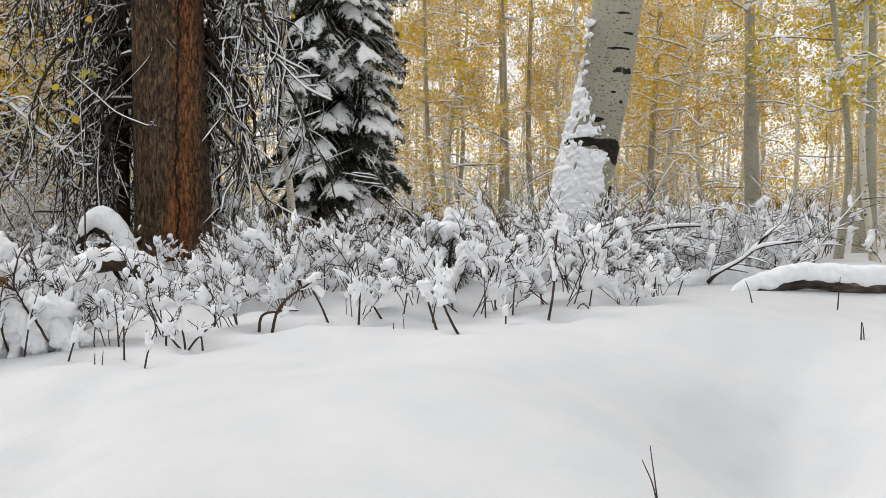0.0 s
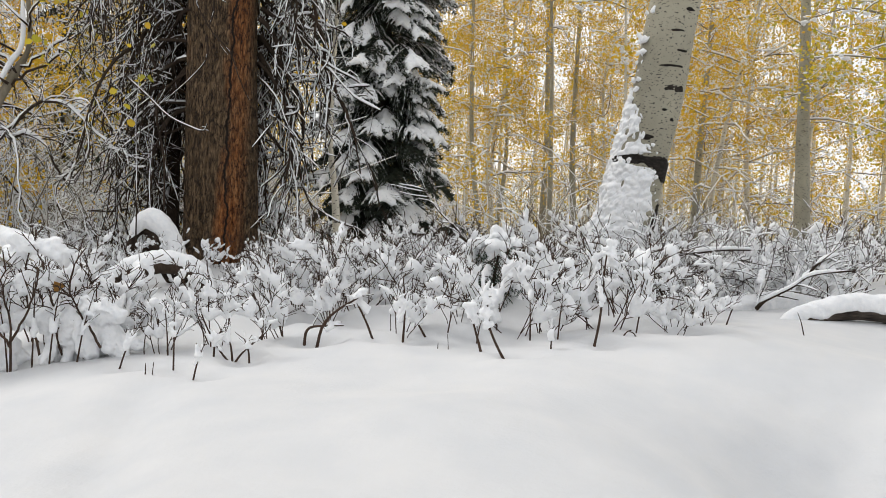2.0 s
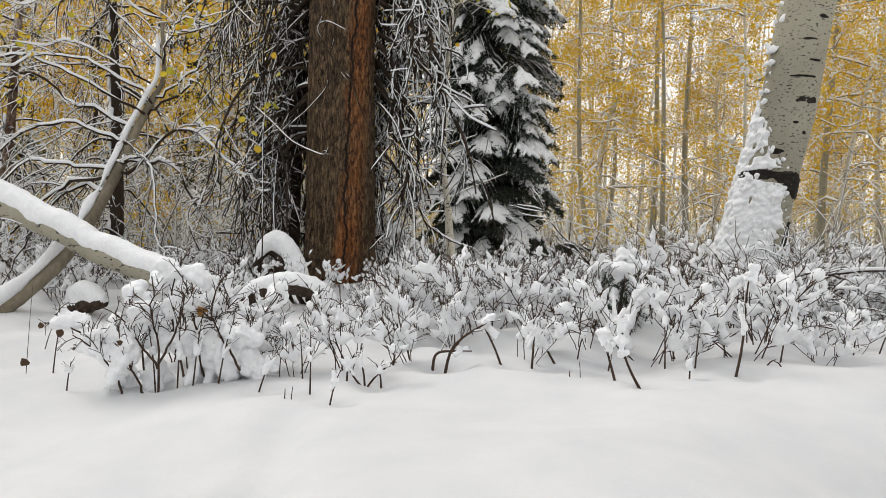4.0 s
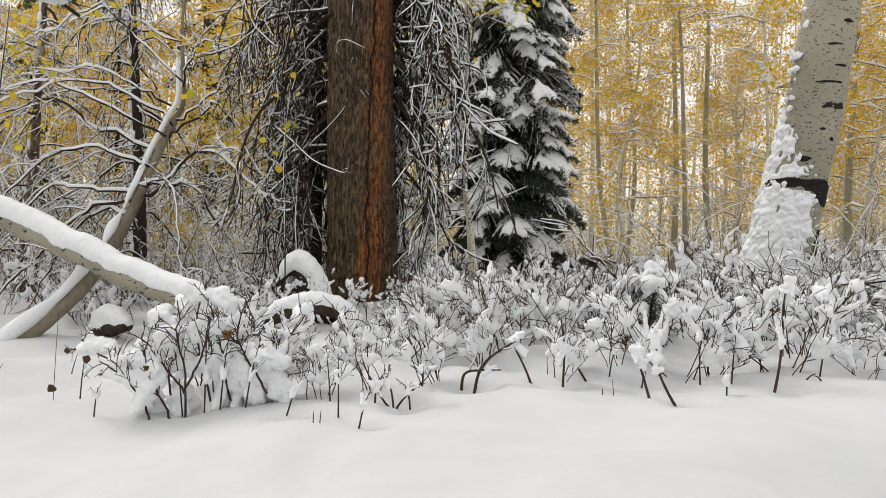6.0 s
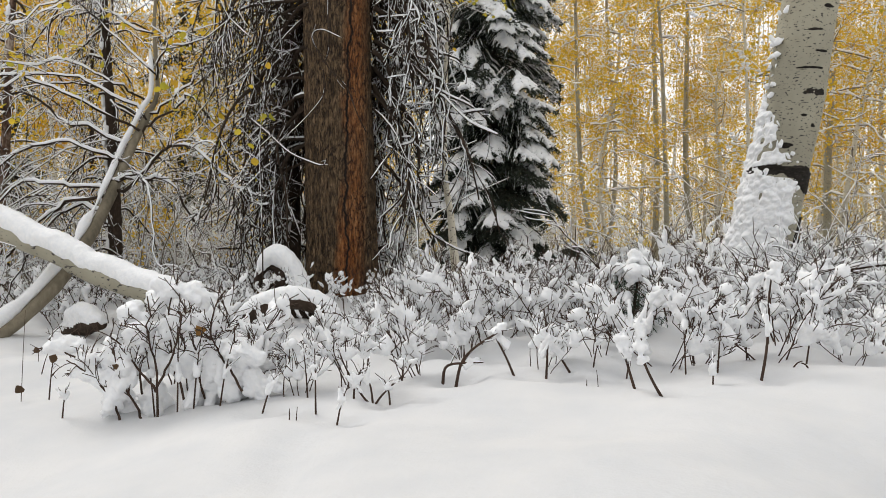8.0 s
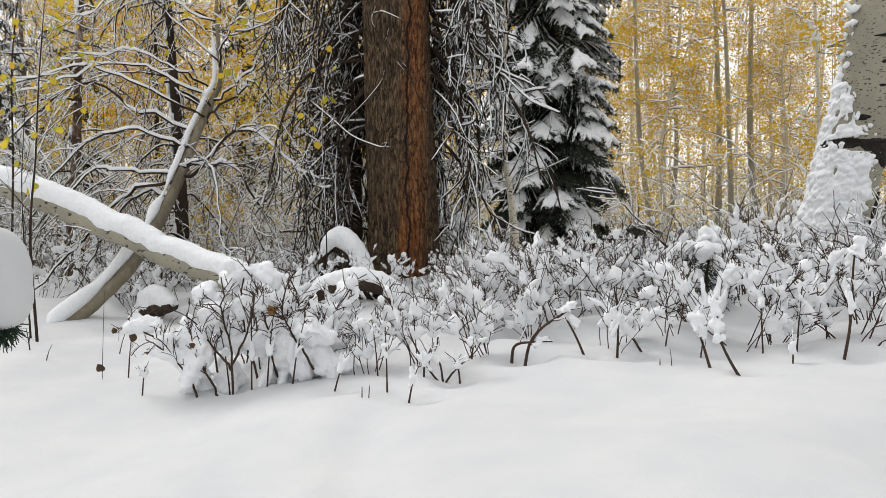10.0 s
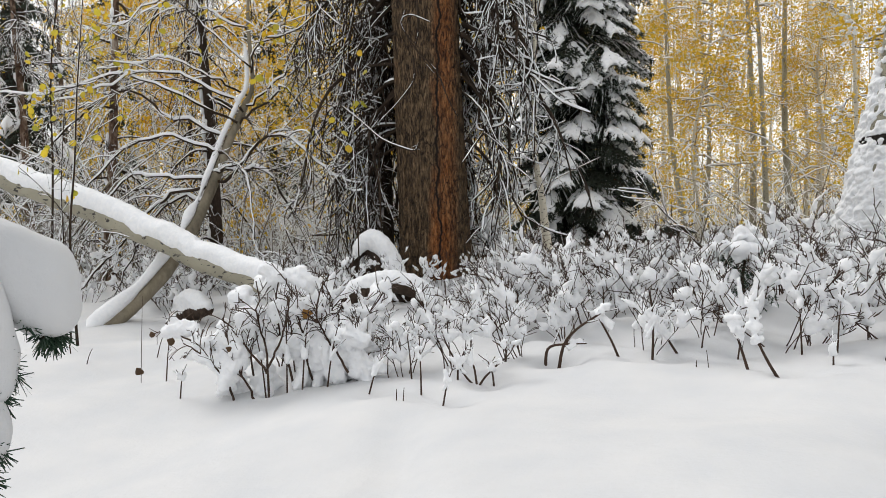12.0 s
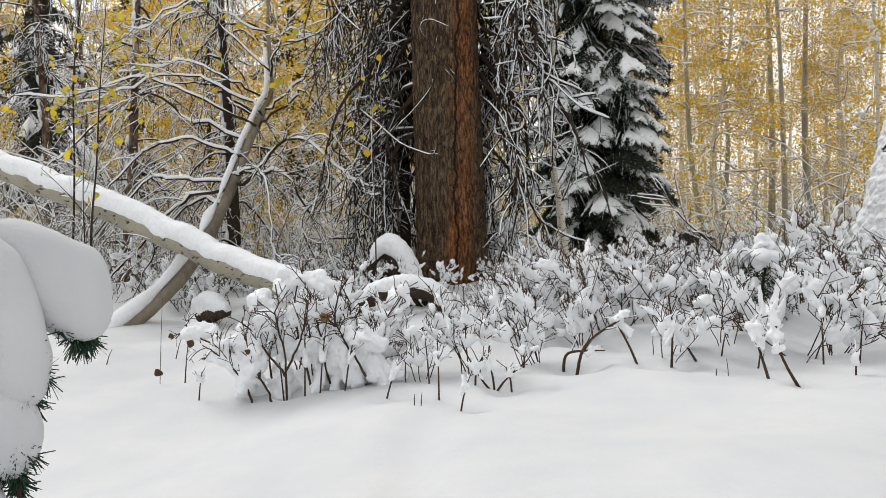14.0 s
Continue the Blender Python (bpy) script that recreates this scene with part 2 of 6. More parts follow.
def tubes(paths, radii, sides=5, cap=False):
    """Round tubes along paths (m, n, 3) with radii (m, n)."""
    p, r = np.asarray(paths, float), np.asarray(radii, float)
    if p.ndim == 2:
        p, r = p[None], r[None]
    m, n = p.shape[:2]
    tan = np.empty_like(p)
    tan[:, 1:-1] = p[:, 2:] - p[:, :-2]
    tan[:, 0], tan[:, -1] = p[:, 1] - p[:, 0], p[:, -1] - p[:, -2]
    tan = unit(tan)
    mean = unit(p[:, -1] - p[:, 0])
    ref = np.where(np.abs(mean[:, 2:3]) > 0.8, np.array([[1.0, 0, 0]]), np.array([[0, 0, 1.0]]))[:, None, :]
    u = unit(np.cross(tan, np.broadcast_to(ref, tan.shape)))
    w = np.cross(u, tan)
    a = np.linspace(0, 2 * np.pi, sides, endpoint=False)
    ring = u[:, :, None, :] * np.cos(a)[:, None] + w[:, :, None, :] * np.sin(a)[:, None]
    v = (p[:, :, None, :] + ring * r[:, :, None, None]).reshape(-1, 3)
    i = np.arange(m * n * sides).reshape(m, n, sides)
    j = np.roll(i, -1, axis=2)
    q = np.stack([i[:, :-1], j[:, :-1], j[:, 1:], i[:, 1:]], -1).reshape(-1, 4)
    t = np.zeros((0, 3), int)
    if cap:
        tops = []
        for k in range(m):
            for s in (0, n - 1):
                o = i[k, s]
                tops += [(o[0], o[x], o[x + 1]) for x in range(1, sides - 1)]
        t = np.array(tops)
    return v, q, t


def snow_on(paths, radii, rs, depth=1.0, least=0.0, cover=0.8, sides=5):
    """A ridge of settled snow along the upper side of branches; it thins out where they are steep and breaks off here and there."""
    p, r = np.asarray(paths, float), np.asarray(radii, float)
    if p.ndim == 2:
        p, r = p[None], r[None]
    tan = unit(np.gradient(p, axis=1))
    flat = np.clip(1.15 - np.abs(tan[..., 2]) ** 1.5, 0.42, 1)
    m, n = r.shape
    wob = rs.rand(m, n + 2)
    wob = 0.62 + 0.76 * (wob[:, :-2] + wob[:, 1:-1] + wob[:, 2:]) / 3
    keep = (rs.rand(m, 1) < cover) & (np.repeat(rs.rand(m, n // 3 + 1), 3, axis=1)[:, :n] < 0.84)
    s = np.where(keep, (r * depth + least) * flat * wob, r * 0.15)
    s[:, 1:-1] = 0.25 * s[:, :-2] + 0.5 * s[:, 1:-1] + 0.25 * s[:, 2:]
    s[:, 0] *= 0.3
    s[:, -1] *= 0.55
    c = p.copy()
    c[..., 2] += r * 0.6 + s * 0.5
    # on steep wood the snow is blown against the windward side
    c += (1 - flat)[..., None] * np.array([-0.5, -0.85, 0]) * (0.75 * r + 0.45 * s)[..., None]
    return tubes(c, s, sides)


def icosphere(level):
    bm = bmesh.new()
    bmesh.ops.create_icosphere(bm, subdivisions=level, radius=1)
    v = np.array([x.co[:] for x in bm.verts])
    t = np.array([[x.index for x in f.verts] for f in bm.faces])
    bm.free()
    return v, t


ICO = {k: icosphere(k) for k in (1, 2, 3)}


def wads(centres, sizes, rs, axes=None, level=2, rough=0.28):
    """Lumpy wads of snow: centres (m, 3), half sizes (m, 3), along axes (m, 3) or upright."""
    v0, t0 = ICO[level]
    c, s = np.asarray(centres, float), np.asarray(sizes, float)
    m = len(c)
    if m == 0:
        return np.zeros((0, 3)), np.zeros((0, 4), int), np.zeros((0, 3), int)
    d = np.ones((m, len(v0)))
    for f, amp in ((1.9, 1.0), (3.7, 0.6), (6.5, 0.3)):
        k = rs.normal(size=(m, 3, 3)) * f
        ph = rs.rand(m, 3) * 6.3
        d += rough * amp * np.sin(np.einsum("vi,mij->mvj", v0, k) + ph[:, None, :]).mean(-1)
    loc = v0[None] * d[..., None] * s[:, None, :]
    if axes is None:
        an = rs.rand(m) * 6.28
        z = np.tile([0, 0, 1.0], (m, 1))
        x = np.stack([np.cos(an), np.sin(an), 0 * an], -1)
    else:
        x = unit(np.asarray(axes, float))
        z = np.tile([0, 0, 1.0], (m, 1)) + 0.001 * rs.normal(size=(m, 3))
        z = unit(z - (z * x).sum(-1, keepdims=True) * x)
    y = np.cross(z, x)
    v = loc[..., 0:1] * x[:, None] + loc[..., 1:2] * y[:, None] + loc[..., 2:3] * z[:, None] + c[:, None]
    t = t0[None] + (np.arange(m) * len(v0))[:, None, None]
    return v.reshape(-1, 3), np.zeros((0, 4), int), t.reshape(-1, 3)


def value_noise(p, freq, seed=0):
    """Smooth noise of -1..1 at points (..., 3)."""
    q = np.asarray(p, float) * freq + 37.3 + seed * 11.7
    i = np.floor(q).astype(np.int64)
    f = q - i
    f = f * f * (3 - 2 * f)
    total = 0.0
    for dx in (0, 1):
        for dy in (0, 1):
            for dz in (0, 1):
                h = (i[..., 0] + dx) * 374761393 + (i[..., 1] + dy) * 668265263 + (i[..., 2] + dz) * 2147483647
                h = (h ^ (h >> 13)) * 1274126177
                h = ((h ^ (h >> 16)) & 65535) / 32767.5 - 1
                w = (f[..., 0] if dx else 1 - f[..., 0]) * (f[..., 1] if dy else 1 - f[..., 1]) * (f[..., 2] if dz else 1 - f[..., 2])
                total = total + w * h
    return total


def melt(a, b, ra, rb, cell, blend, rough=0.0, freq=40.0, seed=0):
    """One soft skin of snow round many tapered rods a -> b that run into one another where they come close."""
    a, b = np.asarray(a, float), np.asarray(b, float)
    ra, rb = np.broadcast_to(np.asarray(ra, float), len(a)), np.broadcast_to(np.asarray(rb, float), len(a))
    pad = blend * 4 + rough
    big = np.maximum(ra, rb) + pad + 2 * cell
    low = np.minimum(a, b) - big[:, None]
    high = np.maximum(a, b) + big[:, None]
    o = low.min(0)
    dim = np.ceil((high.max(0) - o) / cell).astype(int) + 2
    axes = [o[k] + cell * np.arange(dim[k]) for k in range(3)]
    total = np.zeros(dim)
    for k in range(len(a)):
        i0 = np.maximum(((low[k] - o) / cell).astype(int), 0)
        i1 = np.minimum(((high[k] - o) / cell).astype(int) + 2, dim)
        x, y, z = (axes[c][i0[c]:i1[c]] - a[k, c] for c in range(3))
        ab = b[k] - a[k]
        t = np.clip((x[:, None, None] * ab[0] + y[None, :, None] * ab[1] + z[None, None] * ab[2]) / max(ab @ ab, 1e-9), 0, 1)
        d = np.sqrt((x[:, None, None] - t * ab[0]) ** 2 + (y[None, :, None] - t * ab[1]) ** 2 + (z[None, None] - t * ab[2]) ** 2)
        total[i0[0]:i1[0], i0[1]:i1[1], i0[2]:i1[2]] += np.exp(np.clip((ra[k] + (rb[k] - ra[k]) * t - d) / blend, -30, 30))
    f = np.where(total > 0, -blend * np.log(np.maximum(total, 1e-12)), pad)
    if rough:
        near = np.nonzero(np.abs(f) < rough * 2 + 2 * cell)
        p = np.stack(near, -1) * cell + o
        f[near] += rough * (value_noise(p, freq, seed) + 0.5 * value_noise(p, freq * 2.3, seed + 1))
    ins = f < 0
    # a vertex in each mixed cell, at the mean of the crossings on its edges
    corner = [(c >> 2 & 1, c >> 1 & 1, c & 1) for c in range(8)]
    n = dim - 1
    count = sum(ins[c[0]:c[0] + n[0], c[1]:c[1] + n[1], c[2]:c[2] + n[2]].astype(np.int8) for c in corner)
    mixed_cells = np.nonzero((count > 0) & (count < 8))
    at = np.stack(mixed_cells, -1)
    val = np.stack([f[at[:, 0] + c[0], at[:, 1] + c[1], at[:, 2] + c[2]] for c in corner], -1)
    acc, num = np.zeros((len(at), 3)), np.zeros(len(at))
    for p in range(8):
        for bit in (1, 2, 4):
            q = p | bit
            if q != p:
                cross = (val[:, p] < 0) != (val[:, q] < 0)
                t = np.where(cross, val[:, p] / np.where(cross, val[:, p] - val[:, q], 1), 0)
                acc += cross[:, None] * (np.array(corner[p]) + t[:, None] * (np.array(corner[q]) - np.array(corner[p])))
                num += cross
    v = o + cell * (at + acc / num[:, None])
    idx = np.full(n, -1)
    idx[mixed_cells] = np.arange(len(at))
    quads = []
    for ax in range(3):
        u, w = (ax + 1) % 3, (ax + 2) % 3
        lo_, hi_ = [slice(1, -1)] * 3, [slice(1, -1)] * 3
        lo_[ax], hi_[ax] = slice(0, -1), slice(1, None)
        flip = ins[tuple(lo_)] != ins[tuple(hi_)]
        e = np.stack(np.nonzero(flip), -1) + 1
        e[:, ax] -= 1
        out = ins[e[:, 0], e[:, 1], e[:, 2]]
        ring = []
        for du, dw in ((-1, -1), (0, -1), (0, 0), (-1, 0)):
            g = e.copy()
            g[:, u] += du
            g[:, w] += dw
            ring.append(idx[g[:, 0], g[:, 1], g[:, 2]])
        ring = np.stack(ring, -1)
        ring[~out] = ring[~out][:, ::-1]
        quads.append(ring)
    q = np.concatenate(quads)
    return v, q[(q >= 0).all(1)], np.zeros((0, 3), int)


def leaves(centres, size, rs, hang=0.5, sides=4):
    """Flat round leaves, each turned its own way."""
    c = np.asarray(centres, float)
    m = len(c)
    nrm = unit(rs.normal(size=(m, 3)) + np.array([0, -hang, 0.35]))
    x = unit(np.cross(nrm, rs.normal(size=(m, 3))))
    y = np.cross(nrm, x)
    s = size * (0.65 + 0.7 * rs.rand(m, 1, 1))
    a = np.linspace(0, 2 * np.pi, sides, endpoint=False)
    rad = np.where(np.arange(sides) == 0, 1.15, 1.0)
    cup = 0.16 * np.cos(2 * a)
    v = c[:, None] + s * 0.5 * ((rad * np.cos(a))[:, None] * x[:, None] + (0.92 * np.sin(a))[:, None] * y[:, None] + cup[:, None] * nrm[:, None])
    i = np.arange(m * sides).reshape(m, sides)
    if sides == 4:
        return v.reshape(-1, 3), i, np.zeros((0, 3), int)
    t = np.concatenate([i[:, [0, k, k + 1]] for k in range(1, sides - 1)])
    return v.reshape(-1, 3), np.zeros((0, 4), int), t


def smooth_path(points, n):
    """n points on a smooth curve through the given ones."""
    p = np.asarray(points, float)
    q = np.concatenate([[2 * p[0] - p[1]], p, [2 * p[-1] - p[-2]]])
    out = []
    for s in np.linspace(0, len(p) - 1 - 1e-6, n):
        k, f = int(s), s - int(s)
        a, b, c, d = q[k], q[k + 1], q[k + 2], q[k + 3]
        out.append(0.5 * (2 * b + (c - a) * f + (2 * a - 5 * b + 4 * c - d) * f * f + (3 * b - a - 3 * c + d) * f ** 3))
    return np.array(out)


def sprouts(paths, radii, per, length, rs, lean=0.9, droop=0.0, rise=0.0, n=5, start=0.2, taper=0.45, wiggle=0.12):
    """Side branches on paths: 'per' on each, with directions off the parent's, bent by droop (down) or rise (up)."""
    p, r = np.asarray(paths, float), np.asarray(radii, float)
    m, k = p.shape[:2]
    at = start + (1 - start) * rs.rand(m, per)
    f = at * (k - 1.001)
    i = f.astype(int)
    g = (f - i)[..., None]
    row = np.arange(m)[:, None]
    base = p[row, i] * (1 - g) + p[row, i + 1] * g
    tan = unit(p[row, i + 1] - p[row, i])
    rad = r[row, i] * taper
    side = unit(np.cross(tan, rs.normal(size=tan.shape)))
    d = unit(tan * 0.7 + side * lean + np.array([0, 0, rise]))
    ln = length * (0.45 + 0.9 * rs.rand(m, per)) * (1.1 - 0.5 * at)
    out, pos, step = [base], base, (ln / (n - 1))[..., None]
    bend = rs.normal(size=d.shape) * wiggle * 0.75
    for s in range(n - 1):
        bend = np.where(rs.rand(m, per, 1) < 0.12, -0.8 * bend, bend)
        d = unit(d + np.array([0, 0, -droop]) + bend + rs.normal(size=d.shape) * wiggle * 0.35)
        pos = pos + d * step
        out.append(pos)
    q = np.stack(out, 2).reshape(m * per, n, 3)
    rr = rad.reshape(-1, 1) * np.linspace(1, 0.35, n)[None]
    return q, rr


# ---------------------------------------------------------------- ground
STEM_FEET = [(-0.85, 3.97), (-0.92, 3.97), (-0.565, 4.0), (-0.42, 3.99), (0.09, 3.64), (0.51, 3.84), (-1.16, 3.63), (-1.23, 3.3), (-1.36, 3.42), (-2.24, 3.68), (-2.05, 3.85), (-1.62, 3.45), (0.95, 4.05), (-2.45, 3.8)]


def height(x, y):
    """Height of the snow cover: falls away to one side, rises gently behind the shrubs, with soft drifts."""
    x, y = np.asarray(x, float), np.asarray(y, float)
    z = -0.01 + 0.17 * np.tanh((x + 1.3) / 1.0)
    slope = 0.02 + 0.085 * np.exp(-((x + 2.2) / 1.4) ** 2)
    z = z + slope * (np.clip(y, 3.7, 8.0) - 3.7) - 0.05 * (3.7 - np.clip(y, -3, 3.7))
    z = z + 0.012 * (np.clip(y, 8, 40) - 8)
    dx = x - 1.22 - 0.10 * (y - 2.9)
    z = z - 0.34 * np.exp(-(dx / np.where(dx < 0, 0.50, 0.50)) ** 2 - ((y - 2.45) / np.where(y < 2.45, 1.0, 0.62)) ** 2) + 0.02 * np.exp(-((x - 0.35) / 0.8) ** 2 - ((y - 2.9) / 0.6) ** 2)
    z = z + 0.03 * np.exp(-((x + 0.9) / 0.5) ** 2 - ((y - 2.3) / 0.35) ** 2) - 0.045 * np.exp(-((x + 1.05 + 0.30 * (y - 2.2)) / 0.09) ** 2 - ((y - 2.2) / 0.9) ** 2)
    z = z + 0.035 * np.exp(-((x - 0.15) / 0.45) ** 2 - ((y - 2.0) / 0.4) ** 2) - 0.03 * np.exp(-((x + 0.35) / 0.3) ** 2 - ((y - 1.75) / 0.3) ** 2) - 0.03 * np.exp(-((x - 0.62) / 0.28) ** 2 - ((y - 3.2) / 0.3) ** 2)
    z = z + 0.013 * np.sin(5.2 * x + 1.9 * y + 0.6) * np.sin(4.4 * y - 1.7 * x) * np.clip((5 - y) / 1.5, 0, 1)
    z = z + 0.026 * np.sin(2.1 * x + 1.3 * y) + 0.024 * np.sin(3.3 * x - 2.4 * y + 1) + 0.006 * np.sin(6.1 * y + 2.2 * x)
    bushy = np.clip((y - 3.9) / 0.5, 0, 1) * np.clip((9 - y) / 2, 0, 1) * np.clip((1.5 - x) / 0.5, 0, 1) * np.clip((x + 2.0) / 0.8, 0.25, 1)
    z = z + bushy * (0.05 * np.sin(7.3 * x + 2 * y) * np.sin(6.1 * y - x) + 0.02 * np.sin(15 * x + 4 * y) * np.sin(13 * y + 5 * x))
    rough = np.exp(-((x - 1.35) / 0.42) ** 2 - ((y - 2.7) / 0.8) ** 2)
    z = z + rough * 0.011 * (np.sin(19 * x + 7 * y) * np.sin(23 * y - 5 * x) + np.sin(33 * x - 11 * y) * np.sin(29 * y + 9 * x))
    for fx, fy in STEM_FEET:
        z = z - 0.05 * np.exp(-((x - fx - 0.05) ** 2 + (y - fy + 0.05) ** 2) / 0.010) + 0.012 * np.exp(-((x - fx) ** 2 + (y - fy) ** 2) / 0.03)
    z = z + 0.06 * np.exp(-((x + 2.05) / 0.5) ** 2 - ((y - 3.55) / 0.4) ** 2)
    z = z - 0.06 * np.exp(-((x + 0.95) / 0.5) ** 2 - ((y - 3.55) / 0.7) ** 2)
    far = np.clip((np.hypot(x, y) - 12) / 30, 0, 1)
    return z + far * (0.25 * np.sin(0.21 * x + 0.4) * np.sin(0.17 * y) + 0.1 * np.sin(0.6 * x) * np.sin(0.5 * y))


def spread(lo, hi, step, far, grow=1.22):
    fine = list(np.arange(lo, hi, step))
    s, x, right = step, hi, []
    while x < far:
        right.append(x)
        s *= grow
        x += s
    s, x, left = step, lo - step, []
    while x > -far:
        left.append(x)
        s *= grow
        x -= s
    return np.array(left[::-1] + fine + right)


def build_ground():
    xs, ys = spread(-7.5, 6.5, 0.055, 420), spread(0.6, 9.0, 0.055, 420)
    gx, gy = np.meshgrid(xs, ys, indexing="ij")
    v = np.stack([gx, gy, height(gx, gy)], -1).reshape(-1, 3)
    i = np.arange(len(xs) * len(ys)).reshape(len(xs), len(ys))
    q = np.stack([i[:-1, :-1], i[1:, :-1], i[1:, 1:], i[:-1, 1:]], -1).reshape(-1, 4)
    ob = new("ground", to_mesh("ground", (v, q, np.zeros((0, 3), int)), SNOW_GROUND_DIMMED))
    tagged(ob, "smooth fresh snow cover on the forest floor", "snow", kind="structure")


def on_ground(x, y, sink=0.0):
    return (x, y, float(height(x, y)) - sink)


build_ground()


# ---------------------------------------------------------------- the old spruce
def trunk_piece(path, radius_at, rs, sides=40, rings=120, rough=0.02, flare=0.0, groove=None, furrow=0.0):
    """A bole along a path, with an uneven outline, root flare and a long split in the bark."""
    p = smooth_path(path, rings)
    f = np.linspace(0, 1, rings)
    r = np.array([radius_at(x) for x in f])
    h = p[:, 2] - p[0, 2]
    a = np.linspace(0, 2 * np.pi, sides, endpoint=False)
    ph = rs.rand(8) * 6.3
    fl = 1 + flare * np.exp(-h / 0.35)[:, None] * (0.75 + 0.4 * np.sin(5 * a + ph[0]) + 0.25 * np.sin(8 * a + ph[1]))[None]
    ridge = rough * (np.sin(9 * a[None] + 1.1 * h[:, None] + ph[2]) * 0.5 + np.sin(17 * a[None] - 2.3 * h[:, None] + ph[3]) * 0.35
                     + np.sin(4 * a[None] + 3.1 * h[:, None] + ph[4]) * 0.4 + 0.5 * rs.normal(size=(rings, sides)) * 0.6)
    rr = r[:, None] * fl + r[:, None] * ridge
    if groove:
        for centre, width, depth, lo, hi in groove:
            line = centre + 0.035 * np.sin(2.7 * h + centre) + 0.02 * np.sin(9 * h) + 0.012 * np.sin(31 * h)
            off = (a[None] - line[:, None] + np.pi) % (2 * np.pi) - np.pi
            rr -= depth * np.exp(-(off / width) ** 2) * ((h > lo) & (h < hi))[:, None]
    if furrow:
        # long plates of bark parted by crooked furrows, deeper towards the foot
        g = np.stack([np.cos(a)[None] + 0 * h[:, None], np.sin(a)[None] + 0 * h[:, None], 0.42 * h[:, None] + 0 * a[None]], -1)
        net = np.minimum(abs(value_noise(g, 6.5, 1) + 0.35 * value_noise(g, 19, 2)), abs(value_noise(g, 10, 3)) + 0.08)
        rr -= furrow * np.exp(-(net / 0.10) ** 2) * (0.45 + 0.75 * np.exp(-h / 0.9))[:, None]
        rr += furrow * 0.35 * value_noise(g * np.array([1, 1, 2.2]), 24, 4)
    v = p[:, None, :] + np.stack([rr * np.cos(a), rr * np.sin(a), 0 * rr], -1)
    i = np.arange(rings * sides).reshape(rings, sides)
    j = np.roll(i, -1, axis=1)
    q = np.stack([i[:-1], j[:-1], j[1:], i[1:]], -1).reshape(-1, 4)
    return v.reshape(-1, 3), q, np.zeros((0, 3), int)


def dead_limb(start, azimuth, length, rs, r0=0.018, sag=0.26, twigs=12, snow=0.8, first=-0.05, fine=4, hang=0.42, least=(0.0045, 0.0028), bole=None, wiggle=0.24, load=1.0):
    """A drooping dead limb, its hanging side twigs, and the snow on both; bole is a radius that the twigs keep clear of in front."""
    d = np.array([math.cos(azimuth), math.sin(azimuth), first])
    p, out, n = np.array(start, float), [], 14
    d = d / np.linalg.norm(d)
    turn = rs.normal() * 0.10
    for k in range(n):
        out.append(p.copy())
        d = d + np.array([-d[1] * turn, d[0] * turn, -sag * (0.35 + k / n)]) + rs.normal(size=3) * 0.15
        d /= np.linalg.norm(d)
        p = p + d * length / (n - 1)
    main, mr = np.array(out)[None], (r0 * np.linspace(1, 0.28, n))[None]
    second, sr = sprouts(main, mr, twigs, length * 0.42, rs, lean=0.9, droop=hang, n=9, start=0.12, taper=0.55, wiggle=wiggle)
    if bole:
        ok = ~((abs(second[..., 0] + 0.06) < bole) & (second[..., 1] < 0.2)).any(1)
        second, sr = second[ok], sr[ok]
    third, tr = sprouts(second, sr, fine, length * 0.16, rs, lean=1.0, droop=0.2, n=5, start=0.1, taper=0.62, wiggle=0.3)
    if bole:
        ok = ~((abs(third[..., 0] + 0.06) < bole) & (third[..., 1] < 0.2)).any(1)
        third, tr = third[ok], tr[ok]
    sr, tr = np.maximum(sr, least[0]), np.maximum(tr, least[1])
    wood = tubes(main, mr, 6), joined([tubes(second, sr, 4), tubes(third, tr, 3)])
    white = joined([snow_on(main, mr, rs, 0.4, 0.007, snow), snow_on(second, sr, rs, 0.75, 0.006 * load, snow * 0.95, 4), snow_on(third, tr, rs, 0.8, 0.004 * load, snow * 0.85, 3)])
    return wood, white


def limb_parts(ob, wood, white, name="limb"):
    """A limb as a part, with its twigs and its snow under it."""
    limb = part(name, wood[0], BARK_DEAD, ob)
    part("twig_spray", wood[1], BARK_DEAD, limb, "", True, "stuff")
    part("snow", white, SNOW, limb, "thin ridge of fresh snow", True, "stuff")


